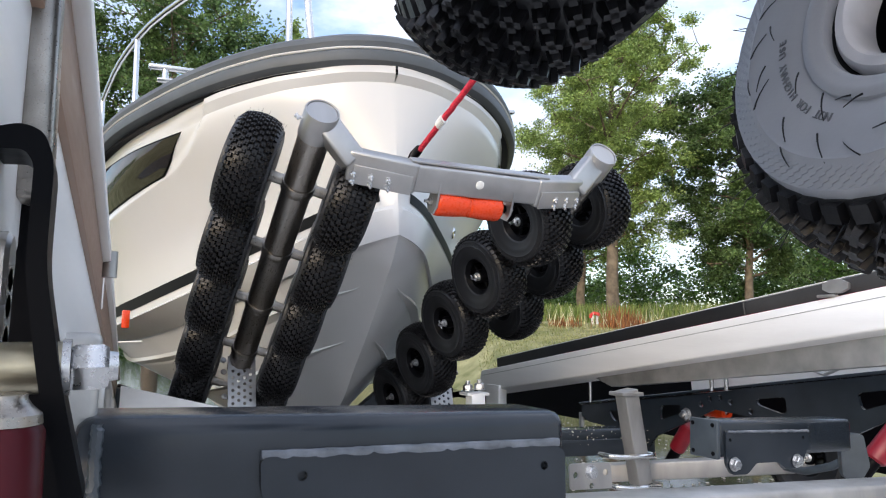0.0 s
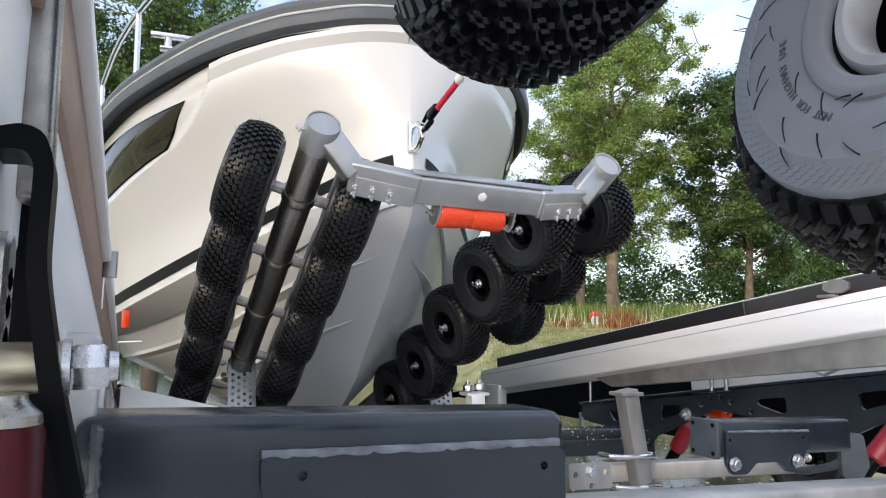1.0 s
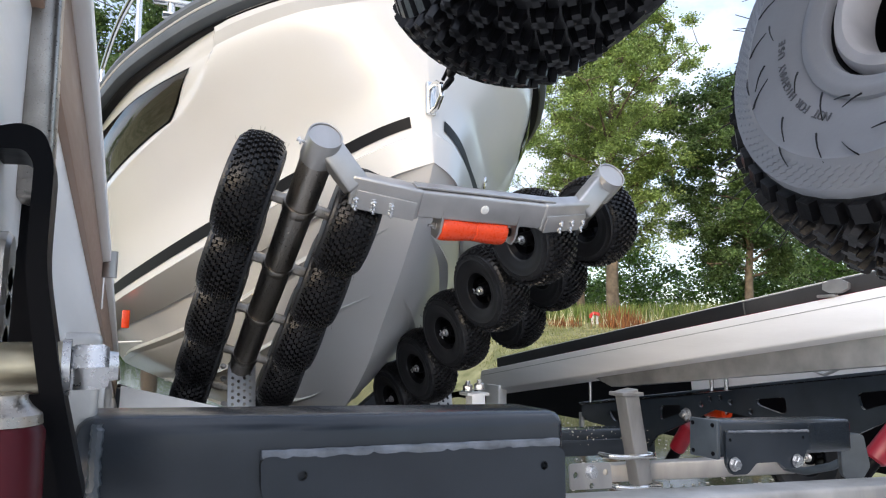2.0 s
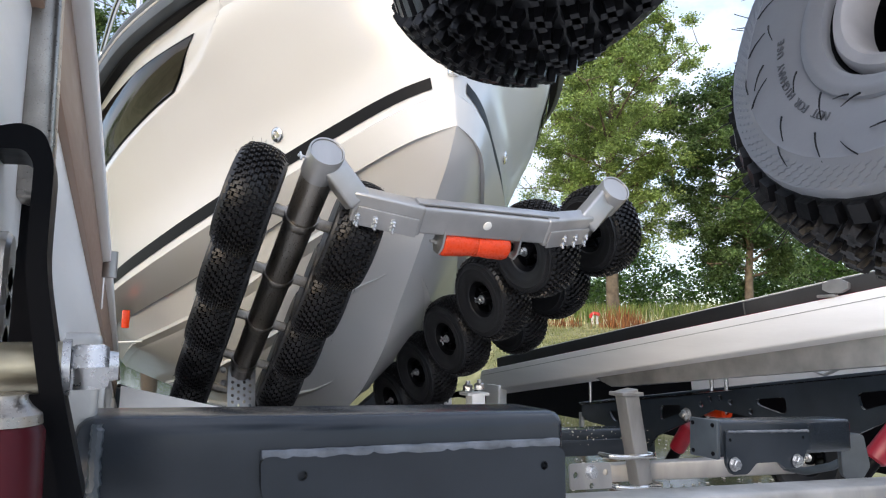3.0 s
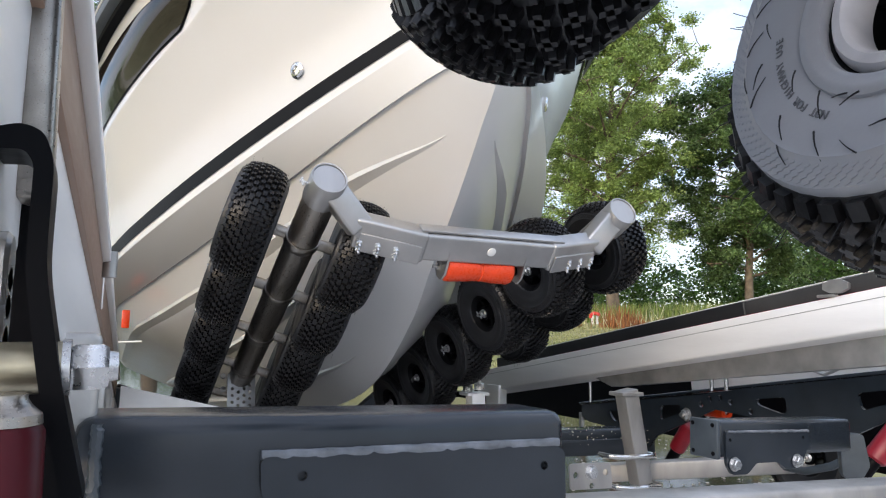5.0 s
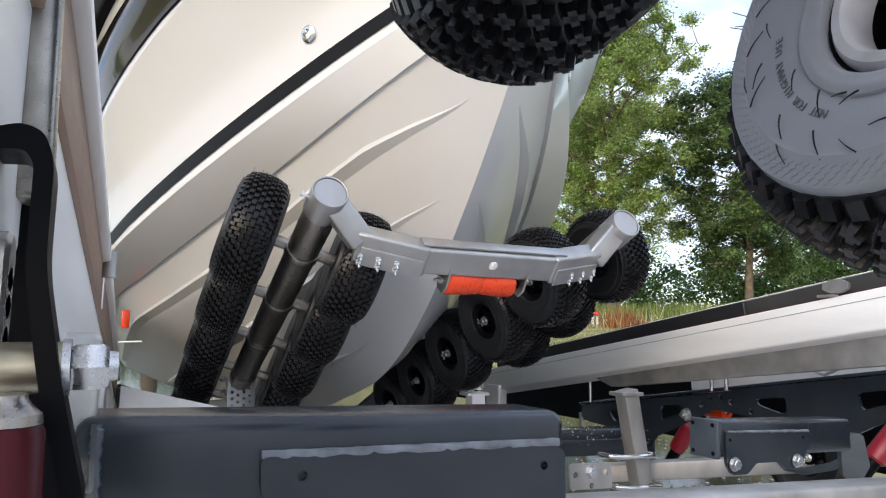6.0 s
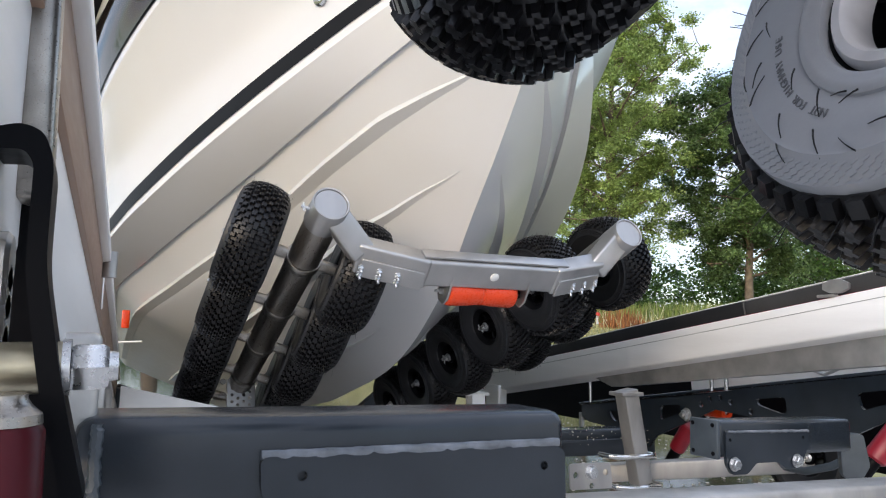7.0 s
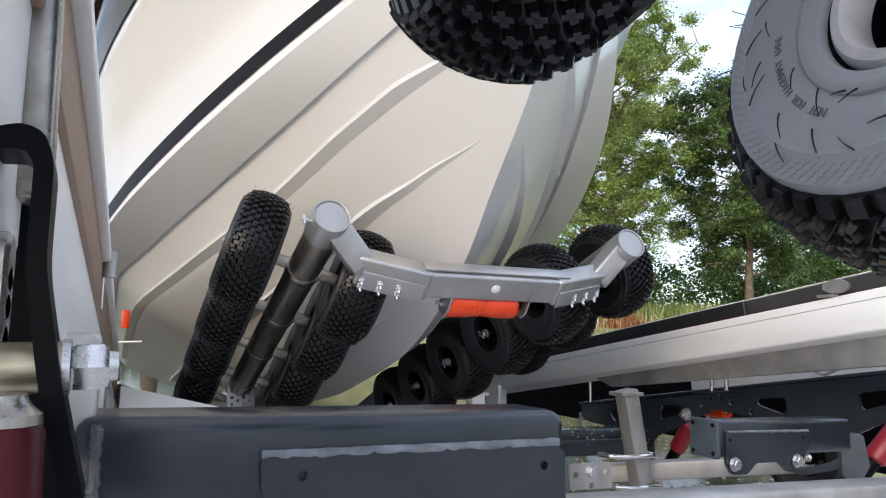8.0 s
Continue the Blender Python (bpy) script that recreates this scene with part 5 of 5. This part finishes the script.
def build_hydrant():
    b, d = radians(36.9), 18.2
    x, y = math.sin(b) * d, math.cos(b) * d
    h = thing("pipe_bollard", "white twin-legged pipe stub with a red painted top", "bollard", pose(x, y, ground_z(x, y) - 0.02, 0, 0, -37) @ Matrix.Scale(0.92, 4))
    for k in (-0.06, 0.06):
        bm = bmesh.new()
        rod(bm, (k, 0, 0), (k, 0, 0.24), 0.036, 16)
        part("leg", bm, WHITEPAINT, h)
    bm = bmesh.new()
    pipe(bm, [(-0.11, 0, 0.19), (-0.10, 0, 0.27), (-0.05, 0, 0.31), (0.05, 0, 0.31), (0.10, 0, 0.27), (0.11, 0, 0.25)], 0.05, 12)
    part("top", bm, REDTOP, h, "bright red cap")


build_hydrant()


# ---- trees ----
def leaf_mesh(name, tips, n, size, rnd, mat, flat=0.7):
    vs, fs = [], []
    per = n / len(tips)
    for c, r in tips:
        for _ in range(int(per * rnd.uniform(0.4, 1.6)) + 1):
            d = Vector((rnd.gauss(0, 1), rnd.gauss(0, 1), rnd.gauss(0, flat)))
            p = c + d * r * 0.6
            s = size * rnd.uniform(0.55, 1.3)
            u = Vector((rnd.uniform(-1, 1), rnd.uniform(-1, 1), rnd.uniform(-0.8, 0.4))).normalized()
            w = u.cross(Vector((rnd.uniform(-1, 1), rnd.uniform(-1, 1), rnd.uniform(0.2, 1)))).normalized()
            k = len(vs)
            vs += [p - u * s * 0.5, p + w * s * 0.3, p + u * s * 0.5, p - w * s * 0.3]
            fs.append((k, k + 1, k + 2, k + 3))
    me = bpy.data.meshes.new(name)
    me.from_pydata(vs, [], fs)
    me.materials.append(mat)
    return me


def build_tree(bearing, dist, h, spread, seed, leafmat, label, leaves=60000, trunk_h=0.25, size=0.1, limbs=34):
    b = radians(bearing)
    x, y = math.sin(b) * dist, math.cos(b) * dist
    rnd = random.Random(seed)
    t = thing("tree", label, "tree", pose(x, y, ground_z(x, y)))
    bm = bmesh.new()
    r0 = h * 0.021
    pts = [Vector((0.06 * h * noise.noise((seed, k * 0.35, 0)), 0.06 * h * noise.noise((seed, 5, k * 0.35)), h * 0.92 * k / 8)) for k in range(9)]
    o = pts[0].copy()
    pts = [p - o for p in pts]
    pts[0] = Vector((0, 0, -0.3))
    pipe(bm, pts, r0, 12, taper=r0 * 0.15)
    tips = []
    for k in range(limbs):
        u = trunk_h + (0.97 - trunk_h) * (k / limbs) ** 0.9
        f = min(7.99, u * 8 / 0.92)
        i = int(f)
        b0 = pts[i].lerp(pts[i + 1], f - i)
        a = k * 2.399 + rnd.uniform(-0.5, 0.5)
        env = spread * max(0.12, math.sin(math.pi * min(1, (u - trunk_h * 0.55) / (1.05 - trunk_h * 0.55)))) ** 0.65
        ln = env * rnd.uniform(0.65, 1.12)
        e = b0 + Vector((math.cos(a) * ln, math.sin(a) * ln, ln * rnd.uniform(0.1, 0.65)))
        mid = b0.lerp(e, 0.5) + Vector((rnd.gauss(0, 0.05), rnd.gauss(0, 0.05), 0.06)) * ln
        pipe(bm, [b0, mid, e], r0 * 0.38 * (1.12 - u), 7, taper=0.012)
        for f in (0.3, 0.45, 0.6, 0.75, 0.9, 1.02):
            p = b0.lerp(mid, f * 2) if f < 0.5 else mid.lerp(e, f * 2 - 1)
            for _ in range(2):
                q = p + Vector((rnd.gauss(0, 1), rnd.gauss(0, 1), rnd.gauss(0, 0.8))) * spread * 0.14
                pipe(bm, [p, q], 0.012, 4, taper=0.004)
                tips.append((q, spread * rnd.uniform(0.045, 0.135)))
    part("trunk", bm, BARK, t, "grey-brown trunk with limbs")
    c = new("crown", leaf_mesh("crown", tips, leaves, size, rnd, leafmat))
    c.parent = t
    c["label"] = "loose leafy crown with gaps"
    return t


build_tree(38.3, 20.0, 8.9, 2.35, 3, LEAF, "slender light green broadleaf tree on the bank", leaves=130000, size=0.076)
build_tree(36.0, 22.5, 6.8, 2.3, 21, LEAF, "thin-stemmed young tree beside the taller one", leaves=46000, size=0.075)
build_tree(48.2, 22.0, 6.4, 2.7, 8, LEAFDARK, "dense darker green tree on the bank", leaves=120000, size=0.095, trunk_h=0.2)
build_tree(53.5, 30.0, 7.4, 3.0, 31, LEAFDARK, "dark green tree set further back", leaves=34000, size=0.12, trunk_h=0.15)
build_tree(3.5, 24.0, 13.5, 4.6, 12, LEAFDARK, "tall dark green tree behind the boat", leaves=70000, size=0.13)
build_tree(10.5, 27.0, 12.0, 3.6, 17, LEAF, "light green tree behind the boat's bow", leaves=46000, size=0.13)
build_tree(-4.5, 26.0, 13.0, 4.5, 19, LEAFDARK, "tall dark green tree behind the boat's bow rail", leaves=50000, size=0.13)


def build_hedge():
    rnd = random.Random(77)
    tips = []
    for _ in range(1150):
        b, d = radians(rnd.uniform(-12, 70)), rnd.uniform(26, 34)
        top = 1.6 + 1.3 * noise.noise((math.degrees(b) * 0.22, 0, 1)) + (0.6 if math.degrees(b) < 47 else -0.2)
        x, y = math.sin(b) * d, math.cos(b) * d
        tips.append((Vector((x, y, ground_z(x, y) + rnd.uniform(0.0, max(0.5, top + 0.6)))), rnd.uniform(0.35, 0.8)))
    ob = new("far_shrubs", leaf_mesh("far_shrubs", tips, 110000, 0.15, rnd, LEAFMID))
    tagged(ob, "thick belt of green shrubs behind the bank", "shrubs", kind="stuff")
    tips = []
    for _ in range(500):
        b, d = radians(rnd.uniform(-40, 100)), rnd.uniform(55, 75)
        if 39 < math.degrees(b) < 58 and rnd.random() < 0.6:
            continue
        x, y = math.sin(b) * d, math.cos(b) * d
        tips.append((Vector((x, y, ground_z(x, y) + rnd.uniform(0.2, 4.2))), rnd.uniform(1.0, 2.2)))
    ob = new("far_woods", leaf_mesh("far_woods", tips, 40000, 0.5, rnd, LEAFDARK))
    tagged(ob, "distant dark woods on the horizon", "woods", kind="stuff")


build_hedge()


def motions():
    walk(cradle, [(t, pose(*PIV, a)) for t, a in CRADLE_ROWS])
    walk(boat, [(t, boat_pose(*r)) for t, *r in BOAT_ROWS])
    walk(rope, [(t, rope_pose(*r)) for t, *r in BOAT_ROWS])
    walk(near, [(t, Matrix.Translation((NEAR[0] + dx, NEAR[1], NEAR[2] + dz))) for t, dx, dz in NEAR_ROWS])


NEAR_ROWS = [(0, 0, 0), (1.5, -0.0004, 0), (3, -0.0018, 0.0002), (4.5, -0.0026, 0.0006), (6, -0.0032, 0.0012), (7, -0.0034, 0.0018), (8, -0.0040, 0.0020)]
CRADLE_ROWS = [(0, -32.29), (0.5, -31.4), (1, -30.93), (1.5, -30.27), (3, -27.81), (3.5, -26.95), (4, -26.45), (4.5, -25.85), (6, -23.81), (6.5, -23.28), (7, -22.71), (7.5, -22.14), (8, -21.59)]
BOAT_ROWS = [(0, 0, 0, 0), (0.5, -0.0805, 0.0325, -0.74), (1, -0.15, 0.0594, -1.42), (1.5, -0.227, 0.0882, -2.03), (3, -0.4894, 0.1627, -3.47), (3.5, -0.5652, 0.1853, -3.85), (4, -0.636, 0.2103, -4.15),
             (4.5, -0.7158, 0.2362, -4.43), (6, -0.9425, 0.3094, -5.1), (6.5, -1.0105, 0.3347, -5.32), (7, -1.0749, 0.3553, -5.48), (7.5, -1.1364, 0.3763, -5.7), (8, -1.1959, 0.3989, -6.03)]
motions()
